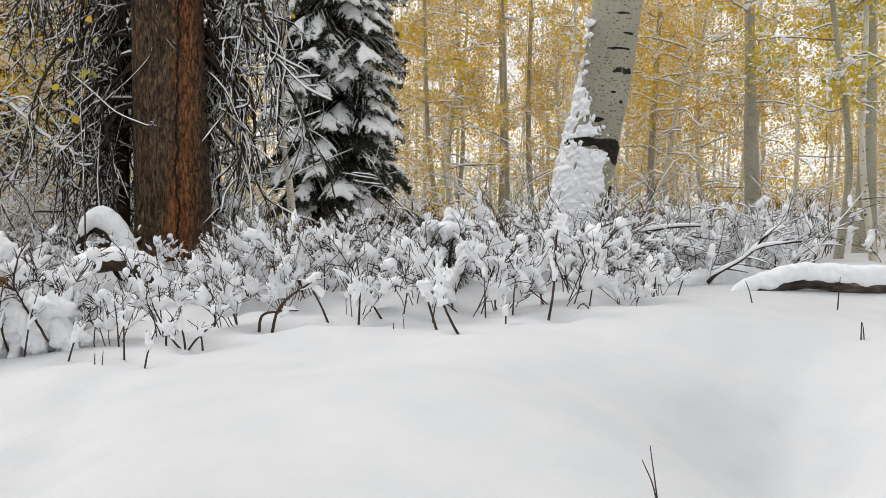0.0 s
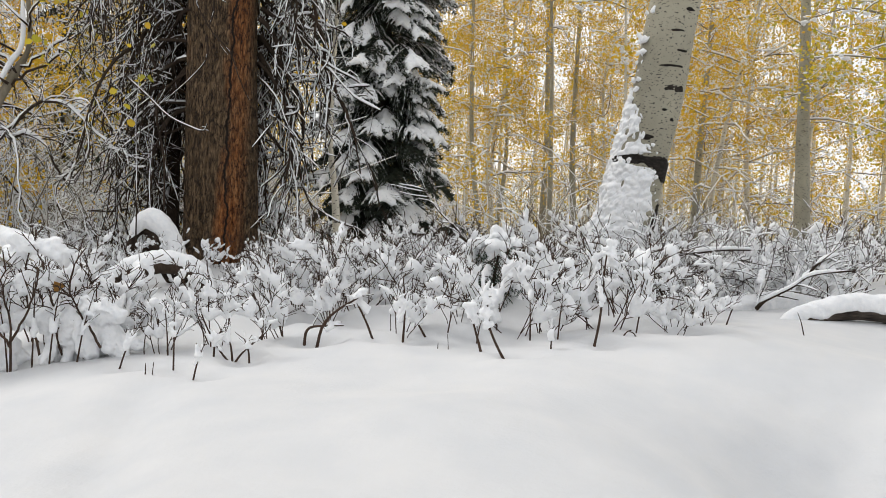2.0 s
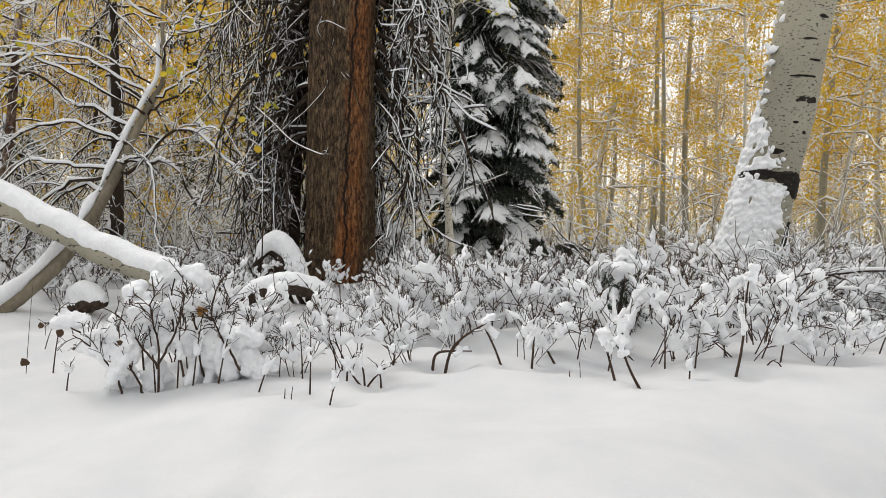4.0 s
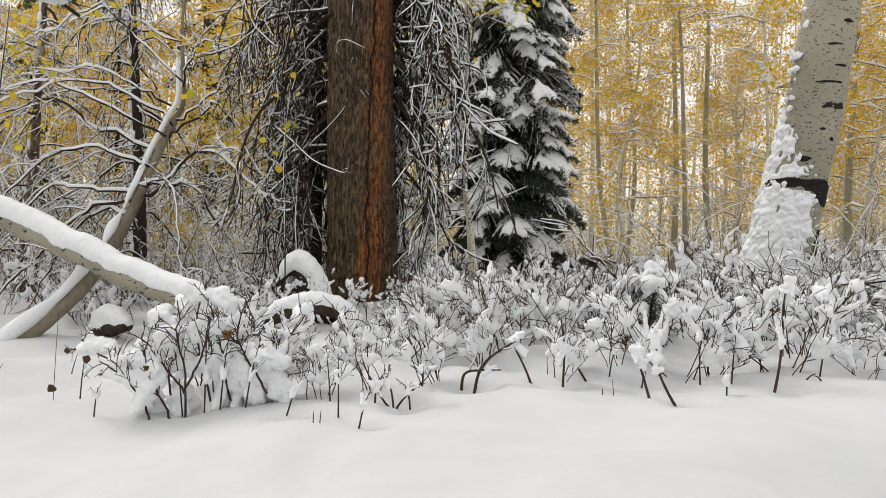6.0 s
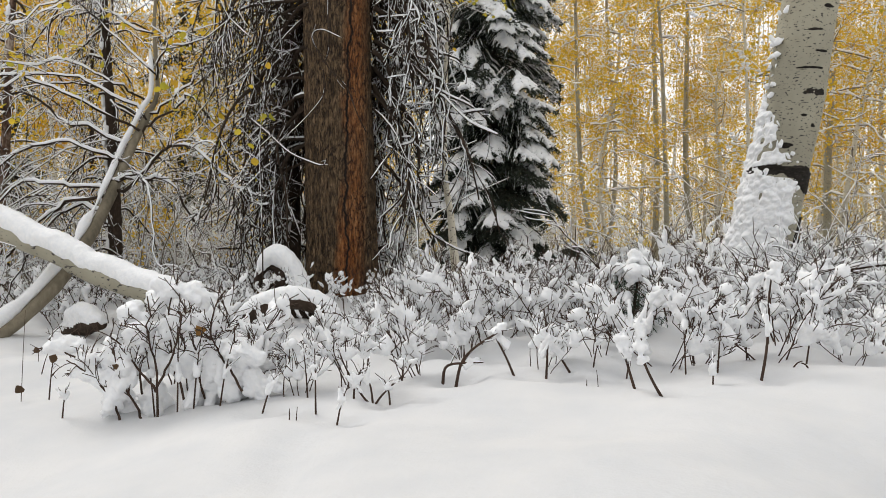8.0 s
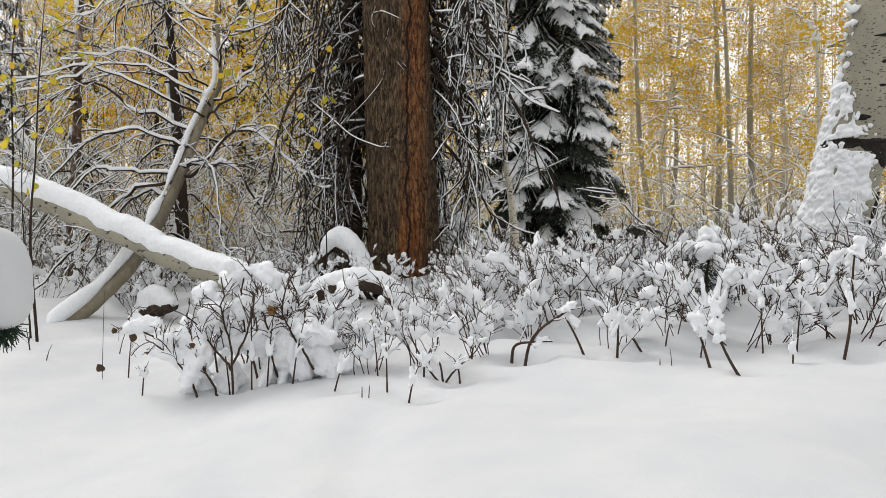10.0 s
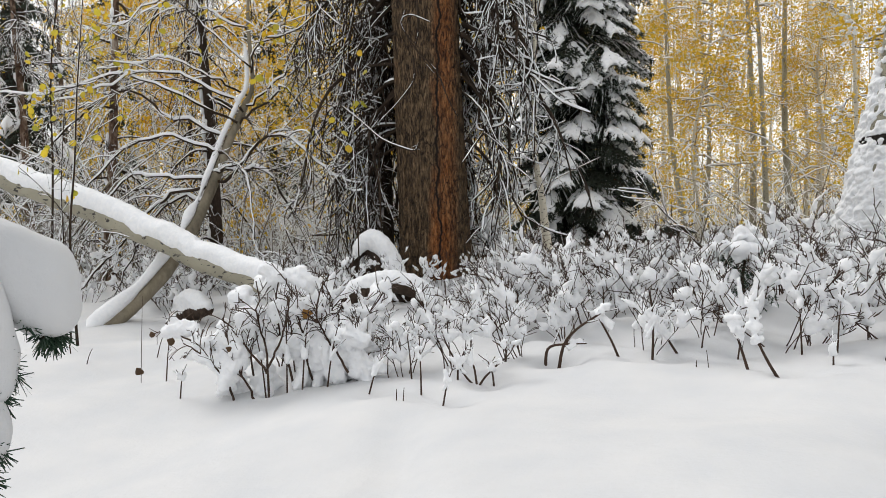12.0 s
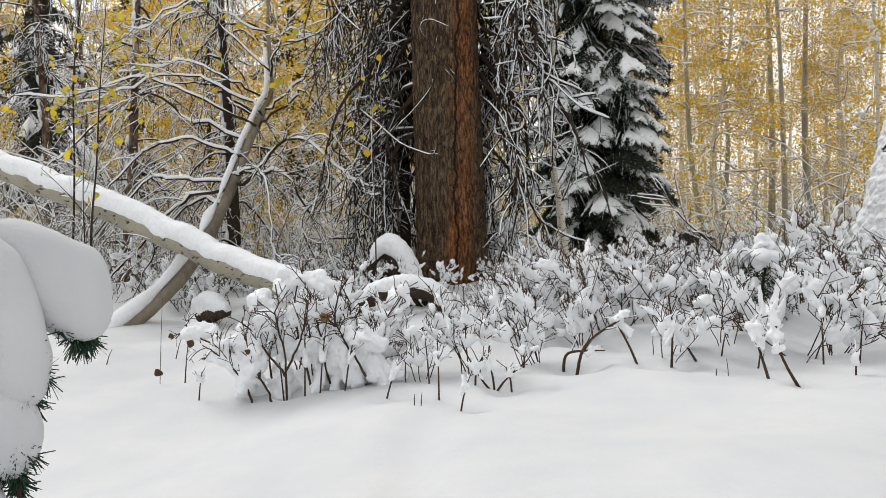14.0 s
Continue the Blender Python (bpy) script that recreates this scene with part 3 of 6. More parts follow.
def build_spruce():
    rs = np.random.RandomState(11)
    base = on_ground(-2.55, 7.45, 0.05)
    ob = thing("spruce_tree", base, "old spruce with red-brown furrowed bark and drooping dead snowy limbs", "tree")
    path = [(0, 0, 0), (-0.012, 0, 0.5), (-0.05, 0, 1.4), (-0.10, 0, 2.9), (-0.12, 0, 5.5), (-0.14, 0, 11)]
    front, face = -math.pi / 2, -1.26
    girth = lambda f: float(np.interp(f, [0, 0.2, 0.4, 0.6, 0.8, 1], [0.345, 0.338, 0.330, 0.318, 0.27, 0.15]))
    part("trunk", trunk_piece(path, girth, rs, 260, 360, 0.016, 0.10,
                              [(face + 0.62, 0.03, 0.02, 0.1, 0.9), (face - 0.5, 0.03, 0.02, 0.0, 0.8),
                               (face - 0.9, 0.03, 0.02, 0.3, 1.6), (face + 0.34, 0.02, 0.02, 0.0, 0.6), (face - 0.2, 0.02, 0.018, 0.0, 0.7)], 0.02),
         BARK_SPRUCE, ob, "furrowed red-brown bark")
    limbs = []
    for k in range(96):
        az = front + math.radians(80) + rs.rand() * math.radians(200)
        z = 1.3 + 3.6 * rs.rand()
        limbs.append((az, z, min(1.1 + 1.5 * rs.rand(), 0.55 + 0.75 * z)))
    for az, z, ln in limbs:
        left = math.cos(az) < 0
        x0, y0 = -0.075 * min(1, z / 2.9) + 0.33 * math.cos(az), 0.33 * math.sin(az)
        wood, white = dead_limb((x0, y0, z), az, ln * (0.78 if left else 0.9), rs, 0.015 + 0.022 * rs.rand() ** 2, 0.26 + 0.34 * rs.rand(), 10, 0.46 if left else 0.97,
                                -0.1 - 0.5 * rs.rand() - (0 if left else 0.35), 3, 0.40, (0.0075, 0.0042), 0.32, 0.36, 1.0 if left else 1.5)
        limb_parts(ob, wood, white)
    for k in range(22):
        az = math.pi * (0.72 + 0.5 * rs.rand())
        z = 1.5 + 2.2 * rs.rand()
        wood, white = dead_limb((-0.3, 0.1 * rs.normal(), z), az, 1.3 + 0.9 * rs.rand(), rs, 0.02, 0.32 + 0.2 * rs.rand(), 13, 0.55, 0.1 + 0.2 * rs.rand(), 4, 0.40, (0.006, 0.004), 0.32, 0.34)
        limb_parts(ob, wood, white)
    # crooked twigs that cross in front of the bole
    b = np.array(base)
    for pts, r in (([(-3.46, 7.35, 1.91), (-3.14, 7.12, 1.70), (-2.88, 6.98, 1.51), (-2.68, 6.96, 1.424), (-2.56, 6.96, 1.394), (-2.53, 6.98, 1.463)], 0.012),
                   ([(-2.60, 7.2, 3.1), (-2.565, 7.06, 2.84), (-2.537, 7.03, 2.465), (-2.548, 6.98, 2.30), (-2.36, 6.98, 2.108), (-2.262, 6.98, 1.872), (-2.185, 7.03, 1.70)], 0.010),
                   ([(-2.548, 6.98, 2.30), (-2.703, 7.03, 2.556), (-2.62, 7.03, 2.628), (-2.43, 7.03, 2.55)], 0.008),
                   ([(-2.575, 6.98, 2.25), (-2.571, 7.0, 2.047), (-2.73, 7.02, 1.852), (-3.0, 7.08, 1.633)], 0.008)):
        main = (smooth_path(pts, 16) - b - np.array([0, 0.10, 0]))[None]
        mr = (r * np.linspace(1, 0.45, 16))[None]
        side, sr = sprouts(main, mr, 3, 0.16, rs, 0.9, 0.12, n=6, wiggle=0.2)
        limb = part("twig", joined([tubes(main, mr, 6), tubes(side, np.maximum(sr, 0.002), 4)]), BARK_DEAD, ob)
        part("snow", joined([snow_on(main, mr, rs, 0.6, 0.002, 1.0), snow_on(side, np.maximum(sr, 0.002), rs, 0.8, 0.002, 0.8, 4)]), SNOW, limb)
    return b


build_spruce()


# ---------------------------------------------------------------- the snow-laden fir
def fir_bough(rs, length, needles_per=9, pairs=13, width=0.42, blade=0.065, snowy=True, rows=14, cols=7, heavy=True, paws=False):
    """A drooping fir bough along +x: spine, flat sprays of needles, and paw-shaped snow on its outer half."""
    n = 9
    s = np.linspace(0, 1, n)
    spine = np.stack([s * length, 0.04 * length * np.sin(3 * s + rs.rand() * 6), length * (0.14 * s - 0.40 * s ** 2)], -1)
    f = np.repeat(np.linspace(0.12, 0.98, pairs), 2)
    sgn = np.tile([-1.0, 1.0], pairs)
    k = np.minimum((f * (n - 1)).astype(int), n - 2)
    g = (f * (n - 1) - k)[:, None]
    b = spine[k] * (1 - g) + spine[k + 1] * g
    ln = length * width * (0.35 + 0.65 * np.sin(np.pi * np.clip(f * 0.85 + 0.12, 0, 1))) * (0.75 + 0.5 * rs.rand(len(f)))
    d = unit(np.stack([0.75 + 0.2 * rs.rand(len(f)), sgn * (0.75 + 0.3 * rs.rand(len(f))), -0.15 - 0.25 * rs.rand(len(f))], -1))
    m = 4
    u = np.linspace(0, 1, m)
    tw = b[:, None] + d[:, None] * (ln[:, None, None] * u[None, :, None])
    tw[..., 2] -= 0.35 * (ln[:, None] * u[None] ** 2)
    tr = np.broadcast_to(0.005 * length * (1 - 0.6 * u), (len(f), m))
    wood = joined([tubes(spine[None], (0.014 * length * (1 - 0.75 * s))[None], 5), tubes(tw, tr, 3)])
    t = rs.rand(len(f), needles_per * 4) * (m - 1.01)
    i = t.astype(int)
    row = np.arange(len(f))[:, None]
    c = tw[row, i] + (tw[row, i + 1] - tw[row, i]) * (t - i)[..., None]
    ax = unit(tw[row, i + 1] - tw[row, i])
    off = unit(rs.normal(size=c.shape) + ax * 0.9)
    wd = unit(np.cross(off, rs.normal(size=c.shape))) * blade * 0.16
    tip = c + off * blade * (0.7 + 0.6 * rs.rand(*c.shape[:2], 1))
    v = np.stack([c - wd, c + wd, tip], 2).reshape(-1, 3)
    green = (v, np.zeros((0, 4), int), np.arange(len(v)).reshape(-1, 3))
    white = None
    if snowy and paws:
        # snow lying along the outer twigs, run together over the spine and parted into drooping fingers
        first = (0.50 + 0.14 * rs.rand()) if heavy else 0.66 + 0.12 * rs.rand()
        ca, cb, r1, r2 = [], [], [], []
        for j in np.nonzero(f > first)[0]:
            g = (0.031 + 0.016 * rs.rand()) * (1.0 if heavy else 0.8)
            up = np.array([0, 0, 0.022])
            reach = 2 if rs.rand() < 0.3 else 3
            for i in range(reach):
                ca.append(tw[j, i] + up)
                cb.append(tw[j, i + 1] + up * (0.3 if i == reach - 1 else 1))
                r1.append(g * (1 - 0.2 * i))
                r2.append(g * (0.8 - 0.2 * i))
        for i in range(n - 1):
            if s[i] > first - 0.06:
                ca.append(spine[i] + np.array([0, 0, 0.04]))
                cb.append(spine[i + 1] + np.array([0, 0, 0.035]))
                r1.append(0.05 if heavy else 0.03)
                r2.append(0.045 if heavy else 0.026)
        dust = np.nonzero((f <= first) & (rs.rand(len(f)) < 0.85))[0]
        white = joined([melt(ca, cb, r1, r2, 0.026, 0.012, 0.010, 22, 5), snow_on(tw[dust], tr[dust], rs, 1.0, 0.013, 0.9, 3)])
    elif snowy:
        # a domed pad of snow on the outer part, its rim drawn out into fingers
        a, e = np.linspace(0.45 if heavy else 0.6, 1.04, rows), np.linspace(-1, 1, cols)
        ga, ge = np.meshgrid(a, e, indexing="ij")
        half = length * (0.21 if heavy else 0.13) * np.sin(np.pi * np.clip((ga - a[0]) / (1.06 - a[0]) * 0.92 + 0.05, 0, 1)) ** 0.6
        finger = 0.62 + 0.38 * np.cos(2 * np.pi * (ga * 8.5 + 0.6 * abs(ge)) + rs.rand() * 6.28 + (ge > 0) * 2.0)
        lump = 1 + 0.42 * np.sin(17 * ga + 5 * ge + rs.rand() * 6) * np.sin(9 * ge + 4 * ga)
        px = np.interp(ga, s, spine[:, 0]) + 0.30 * half * abs(ge)
        py = np.interp(ga, s, spine[:, 1]) + half * finger * ge
        pz = np.interp(ga, s, spine[:, 2]) - 0.55 * half * ge ** 2
        dome = length * (0.12 if heavy else 0.07) * np.sqrt(np.maximum(1 - ge ** 2, 0)) * lump * np.clip((ga - a[0]) * 9, 0, 1) * np.clip((1.06 - ga) * 8, 0, 1)
        top = np.stack([px, py, pz + dome + 0.01 * length], -1)
        under = np.stack([px, py * 0.97, pz - 0.02 * length], -1)
        i = np.arange(top[..., 0].size).reshape(ga.shape)
        quad = np.stack([i[:-1, :-1], i[1:, :-1], i[1:, 1:], i[:-1, 1:]], -1).reshape(-1, 4)
        k = i.size
        rim = np.concatenate([i[:, 0], i[-1, 1:], i[-2::-1, -1], i[0, -2:0:-1]])
        wall = np.stack([rim, np.roll(rim, -1), np.roll(rim, -1) + k, rim + k], -1)
        white = (np.concatenate([top.reshape(-1, 3), under.reshape(-1, 3)]), np.concatenate([quad, quad[:, ::-1] + k, wall]), np.zeros((0, 3), int))
    return wood, green, white


def build_fir(at, top, spread_low, label, seed, count=150, snow_share=0.62):
    rs = np.random.RandomState(seed)
    ob = thing("fir_tree", at, label, "tree")
    part("trunk", trunk_piece([(0, 0, 0), (0.03, 0, top * 0.4), (0.05, 0, top)], lambda f: min(0.17, 0.018 * top) * (1 - f) + min(0.012, 0.004 * top), rs, 16, 40, 0.04), BARK_DEAD, ob)
    kinds = []
    for k in range(7):
        wood, green, white = fir_bough(rs, 1.0, 11, 12, heavy=k < 3, paws=True)
        kinds.append((to_mesh("bough", wood, BARK_DEAD), to_mesh("needles", green, NEEDLES, False), to_mesh("snow", white, SNOW)))
    for k in range(count):
        f = ((k + rs.rand()) / count) ** 1.5
        z = 0.35 + f * (top - 0.6)
        ln = (spread_low * np.interp(f, [0, 0.12, 0.3, 0.45, 1], [0.82, 1.0, 0.97, 0.86, 0.06]) + 0.06) * (0.74 + 0.34 * rs.rand())
        wood, green, white = kinds[rs.randint(7)]
        bough = part("bough", wood, None, ob)
        tilt = 2 + 15 * (1 - f) + 11 * rs.normal()
        bough.matrix_basis = pose(0.03, 0, z, 0, tilt, k * 137.5 + rs.normal() * 15) @ Matrix.Diagonal((ln, ln, ln, 1))
        part("needles", green, None, bough, "dark green fir needles")
        if rs.rand() < snow_share * min(1, max(0.3, 0.3 + (z - 0.09 * top) / (0.09 * top))):
            part("snow", white, None, bough, "heavy paw-shaped clump of snow")


build_fir(on_ground(-1.92, 13.6, 0.05), 11.5, 1.2, "dark green fir with heavy snow clumps on its boughs", 21, 340, 0.92)
build_fir(on_ground(-0.40, 9.2, 0.03), 0.75, 0.30, "waist-high fir seedling dusted with snow among the shrubs", 22, 40, 0.5)


def far_conifer(seed, top, wide):
    rs = np.random.RandomState(seed)
    woods, greens, whites = [], [], []
    for k in range(46):
        f = ((k + rs.rand()) / 46) ** 1.15
        ln = (wide * (1 - f) ** 0.8 + 0.2) * (0.75 + 0.4 * rs.rand())
        w, g, s = fir_bough(rs, ln, 2, 6, 0.42, 0.24, rs.rand() < 0.75, 7, 5)
        m = np.array(pose(0, 0, 0.4 + f * (top - 0.7), 0, 10 + 22 * (1 - f), k * 137.5))
        for piece, lst in ((w, woods), (g, greens), (s, whites)):
            if piece is not None:
                lst.append((piece[0] @ m[:3, :3].T + m[:3, 3], piece[1], piece[2]))
    trunk = trunk_piece([(0, 0, 0), (0.05, 0, top * 0.5), (0, 0, top)], lambda f: 0.16 * (1 - f) + 0.02, rs, 8, 12, 0.04)
    return to_mesh("trunk", joined([trunk, joined(woods)]), BARK_DEAD), to_mesh("needles", joined(greens), NEEDLES, False), to_mesh("snow", joined(whites), SNOW)


def build_far_conifers():
    rs = np.random.RandomState(5)
    kinds = [far_conifer(31, 9.5, 1.7), far_conifer(32, 13, 2.0)]
    spots = [(-9, -14, 1.0), (14, -9, 1.0), (5, -19, 1.2), (-15.8, 15.6, 0.85), (-19.2, 18.6, 1.0), (-24, 23, 1.1), (-28, 20.5, 1.1), (-22, 17.2, 0.95), (-20.5, 24, 1.15), (-14.2, 25, 1.2), (-23, 20, 1.0), (-11, 30, 1.3), (-17, 31, 1.4), (-25, 30, 1.4), (-21, 16, 0.9),
             (-30, 26, 1.3), (-5.0, 34, 1.2)]
    for k, (x, y, s) in enumerate(spots):
        trunk, green, white = kinds[k % 2]
        ob = thing("conifer_tree", on_ground(x, y, 0.1), "dark snow-dusted conifer standing deep in the forest", "tree", "conifers deep in the forest")
        part("trunk", trunk, None, ob)
        part("crown", green, None, ob)
        part("snow", white, None, ob, "", True, "stuff")
        ob.matrix_basis = pose(*on_ground(x, y, 0.1), 0, 0, 360 * rs.rand()) @ Matrix.Diagonal((s, s, s, 1))


build_far_conifers()


# ---------------------------------------------------------------- the leaning aspen
def build_leaning_aspen():
    rs = np.random.RandomState(41)
    base = on_ground(1.20, 7.42, 0.06)
    b = np.array(base)
    ob = thing("leaning_aspen", base, "thick pale aspen leaning over, its lower side plastered with snow", "tree")
    pts = [(1.20, 7.42, base[2]), (1.27, 7.40, 0.75), (1.365, 7.32, 1.35), (1.465, 7.2, 1.93), (1.53, 7.02, 2.72), (1.74, 6.8, 4.4), (2.1, 6.5, 7.5), (2.3, 6.2, 11)]
    path = smooth_path(pts, 60) - b
    radius = lambda f: 0.285 - 0.12 * f + 0.05 * math.exp(-f / 0.03)
    part("trunk", trunk_piece(pts - b, radius, rs, 48, 200, 0.012, 0.12), BARK_ASPEN, ob, "pale aspen bark with black scars")
    # the dark cracked ring and torn scars in the bark
    def scar(z0, z1, a0, a1, depth_at, high, label=""):
        """A dark raised patch on the bole, where depth_at(z, angle, place) is above nought."""
        gz, ga = np.meshgrid(np.linspace(z0, z1, 44), np.linspace(a0, a1, 60), indexing="ij")
        at = np.stack([0.27 * np.cos(ga), 0.27 * np.sin(ga), gz], -1)
        depth = depth_at(gz, ga) + 0.022 * value_noise(at, 16, 5) + 0.014 * value_noise(at * np.array([1, 1, 3.0]), 30, 6)
        rise = np.where(depth > 0, np.clip(depth / 0.02, 0, 1) * high * (1 + 0.8 * value_noise(at * np.array([0.5, 0.5, 3]), 40, 7)), -0.02)
        k = np.interp(gz - b[2], path[:, 2], np.arange(60))
        r = np.interp(k, np.arange(60), [radius(i / 59) for i in range(60)]) * (1.005 + 0.12 * np.exp(-(gz - b[2]) / 0.35)) + rise
        v = np.stack([np.interp(k, np.arange(60), path[:, 0]) + r * np.cos(ga), np.interp(k, np.arange(60), path[:, 1]) + r * np.sin(ga), gz - b[2]], -1).reshape(-1, 3)
        i = np.arange(len(v)).reshape(gz.shape)
        part("scar", (v, np.stack([i[:-1, :-1], i[:-1, 1:], i[1:, 1:], i[1:, :-1]], -1).reshape(-1, 4), np.zeros((0, 3), int)), BARK_SCAR, ob, label)
    F = -math.pi / 2
    part_of = lambda a: (a - F + 0.7) / 2.2
    scar(1.08, 1.46, F - 1.5, F + 1.5, lambda z, a: np.minimum(1.415 - 0.035 * np.clip(part_of(a), 0, 1) - z, z - 1.325 + 0.15 * np.clip(part_of(a) - 0.3, 0, 0.5) / 0.5), 0.010, "dark cracked ring of bark")
    scar(0.22, 0.98, F + 0.55, F + 1.7, lambda z, a: 0.07 - 0.30 * abs(a - F - 1.15) + 0.03 * np.sin(11 * z), 0.012, "dark torn bark near the foot")
    for z, a, w, h in ((1.99, 0.42, 0.42, 0.030), (2.17, 0.1, 0.5, 0.010), (2.30, 0.45, 0.25, 0.010), (2.64, 0.5, 0.22, 0.018), (1.72, 0.62, 0.16, 0.020), (1.56, -0.25, 0.3, 0.022), (1.80, 0.2, 0.12, 0.012), (2.46, 0.15, 0.3, 0.009)):
        scar(z - 2 * h, z + 2 * h, F + a - 1.6 * w, F + a + 1.6 * w, lambda zz, aa: 0.03 * (1 - ((aa - F - a) / w) ** 2 - ((zz - z) / h) ** 2), 0.004)
    # snow blown on to one side: a lumpy crust, thick at the foot, breaking off at the dark ring
    zs, an = np.linspace(0.08, 2.02, 240), np.linspace(F - 2.7, F + 1.1, 150)
    gz, ga = np.meshgrid(zs, an, indexing="ij")
    reach = lambda z: F + np.interp(z, [0.1, 0.9, 1.285, 1.33, 1.395, 1.425, 1.47, 1.55, 1.70, 1.86, 2.0], [0.85, 0.72, 0.55, -0.75, -1.0, 0.1, -0.1, -0.5, -0.7, -1.1, -1.5])
    g = np.stack([0.28 * np.cos(ga), 0.28 * np.sin(ga), gz], -1)
    inside = (reach(gz) - ga) * 0.28 + 0.075 * value_noise(g, 9, 1) + 0.045 * value_noise(g, 24, 2)
    inside = np.minimum(inside, 0.125 + 0.16 * value_noise(g, 13, 8) - 0.05 * np.clip((gz - 1.1) / 0.5, 0, 1))
    cells = rs.rand(520, 3) * np.array([0, 3.6, 1.95]) + np.array([0, F - 2.6, 0.08])
    bump_size = 0.022 + 0.034 * rs.rand(520) ** 1.6
    lumps = np.zeros(gz.shape)
    for (_, a, z), size in zip(cells, bump_size):
        d2 = ((ga - a) * 0.28) ** 2 + ((gz - z) * 1.05) ** 2
        lumps = np.maximum(lumps, 0.62 * np.sqrt(np.maximum(size ** 2 - d2, 0)))
    body = 0.010 + 0.03 * np.exp(-gz / 0.5) + 0.95 * lumps * (0.75 + 0.5 * value_noise(g, 7, 9)) + 0.014 * value_noise(g, 30, 3) + 0.006 * value_noise(g, 75, 4)
    off = np.clip(inside / 0.035, -1, 1)
    off = np.where(off > 0, body * np.sqrt(np.clip(off, 0, 1)), -0.03)
    idx = np.array([np.argmin(abs(path[:, 2] + b[2] - z)) for z in zs])
    rad = np.array([radius(k / 59) for k in idx]) * (1 + 0.12 * np.exp(-(zs - b[2]) / 0.35))
    cx = np.interp(zs - b[2], path[:, 2], path[:, 0])
    cy = np.interp(zs - b[2], path[:, 2], path[:, 1])
    rr = rad[:, None] + off
    v = np.stack([cx[:, None] + rr * np.cos(ga), cy[:, None] + rr * np.sin(ga), gz - b[2]], -1).reshape(-1, 3)
    i = np.arange(len(v)).reshape(gz.shape)
    crust = (v, np.stack([i[:-1, :-1], i[:-1, 1:], i[1:, 1:], i[1:, :-1]], -1).reshape(-1, 4), np.zeros((0, 3), int))
    cs, ss = [], []
    for k in range(70):
        z = 0.9 + 1.9 * rs.rand()
        a = (-1.45 + 0.5 * rs.rand()) if z > 1.95 else float(reach(z)) - F - 0.15 + 0.5 * rs.rand() ** 2
        k2 = np.argmin(abs(path[:, 2] + b[2] - z))
        cs.append(path[k2] + 0.252 * np.array([math.cos(F + a), math.sin(F + a), 0]))
        ss.append(0.008 + 0.018 * rs.rand() ** 2)
    cs = np.array(cs)
    clots = melt(cs, cs + rs.normal(size=cs.shape) * np.array([0.015, 0.015, 0.025]), ss, np.array(ss) * 0.7, 0.011, 0.006, 0.005, 60, 7)
    part("snow", joined([crust, clots]), SNOW, ob, "lumpy snow plastered on the windward side")
    # upper limbs and gold foliage above
    limbs, lr = sprouts(path[None, 30:], np.full((1, 30), 0.06), 26, 2.6, rs, 0.9, 0.02, 0.3, n=8, start=0.15)
    tw, tr = sprouts(limbs, lr, 6, 0.7, rs, 0.8, 0.05, 0.1, n=5)
    part("branchwork", joined([tubes(limbs, lr, 5), tubes(tw, np.maximum(tr, 0.004), 4)]), BARK_BRANCH, ob, "", True, "stuff")
    ends = tw[:, 2:].reshape(-1, 3)
    c = ends[rs.randint(len(ends), size=2600)] + rs.normal(size=(2600, 3)) * 0.13
    part("foliage", leaves(c, 0.055, rs), LEAF_YELLOW, ob, "gold autumn leaves", False, "stuff")


build_leaning_aspen()


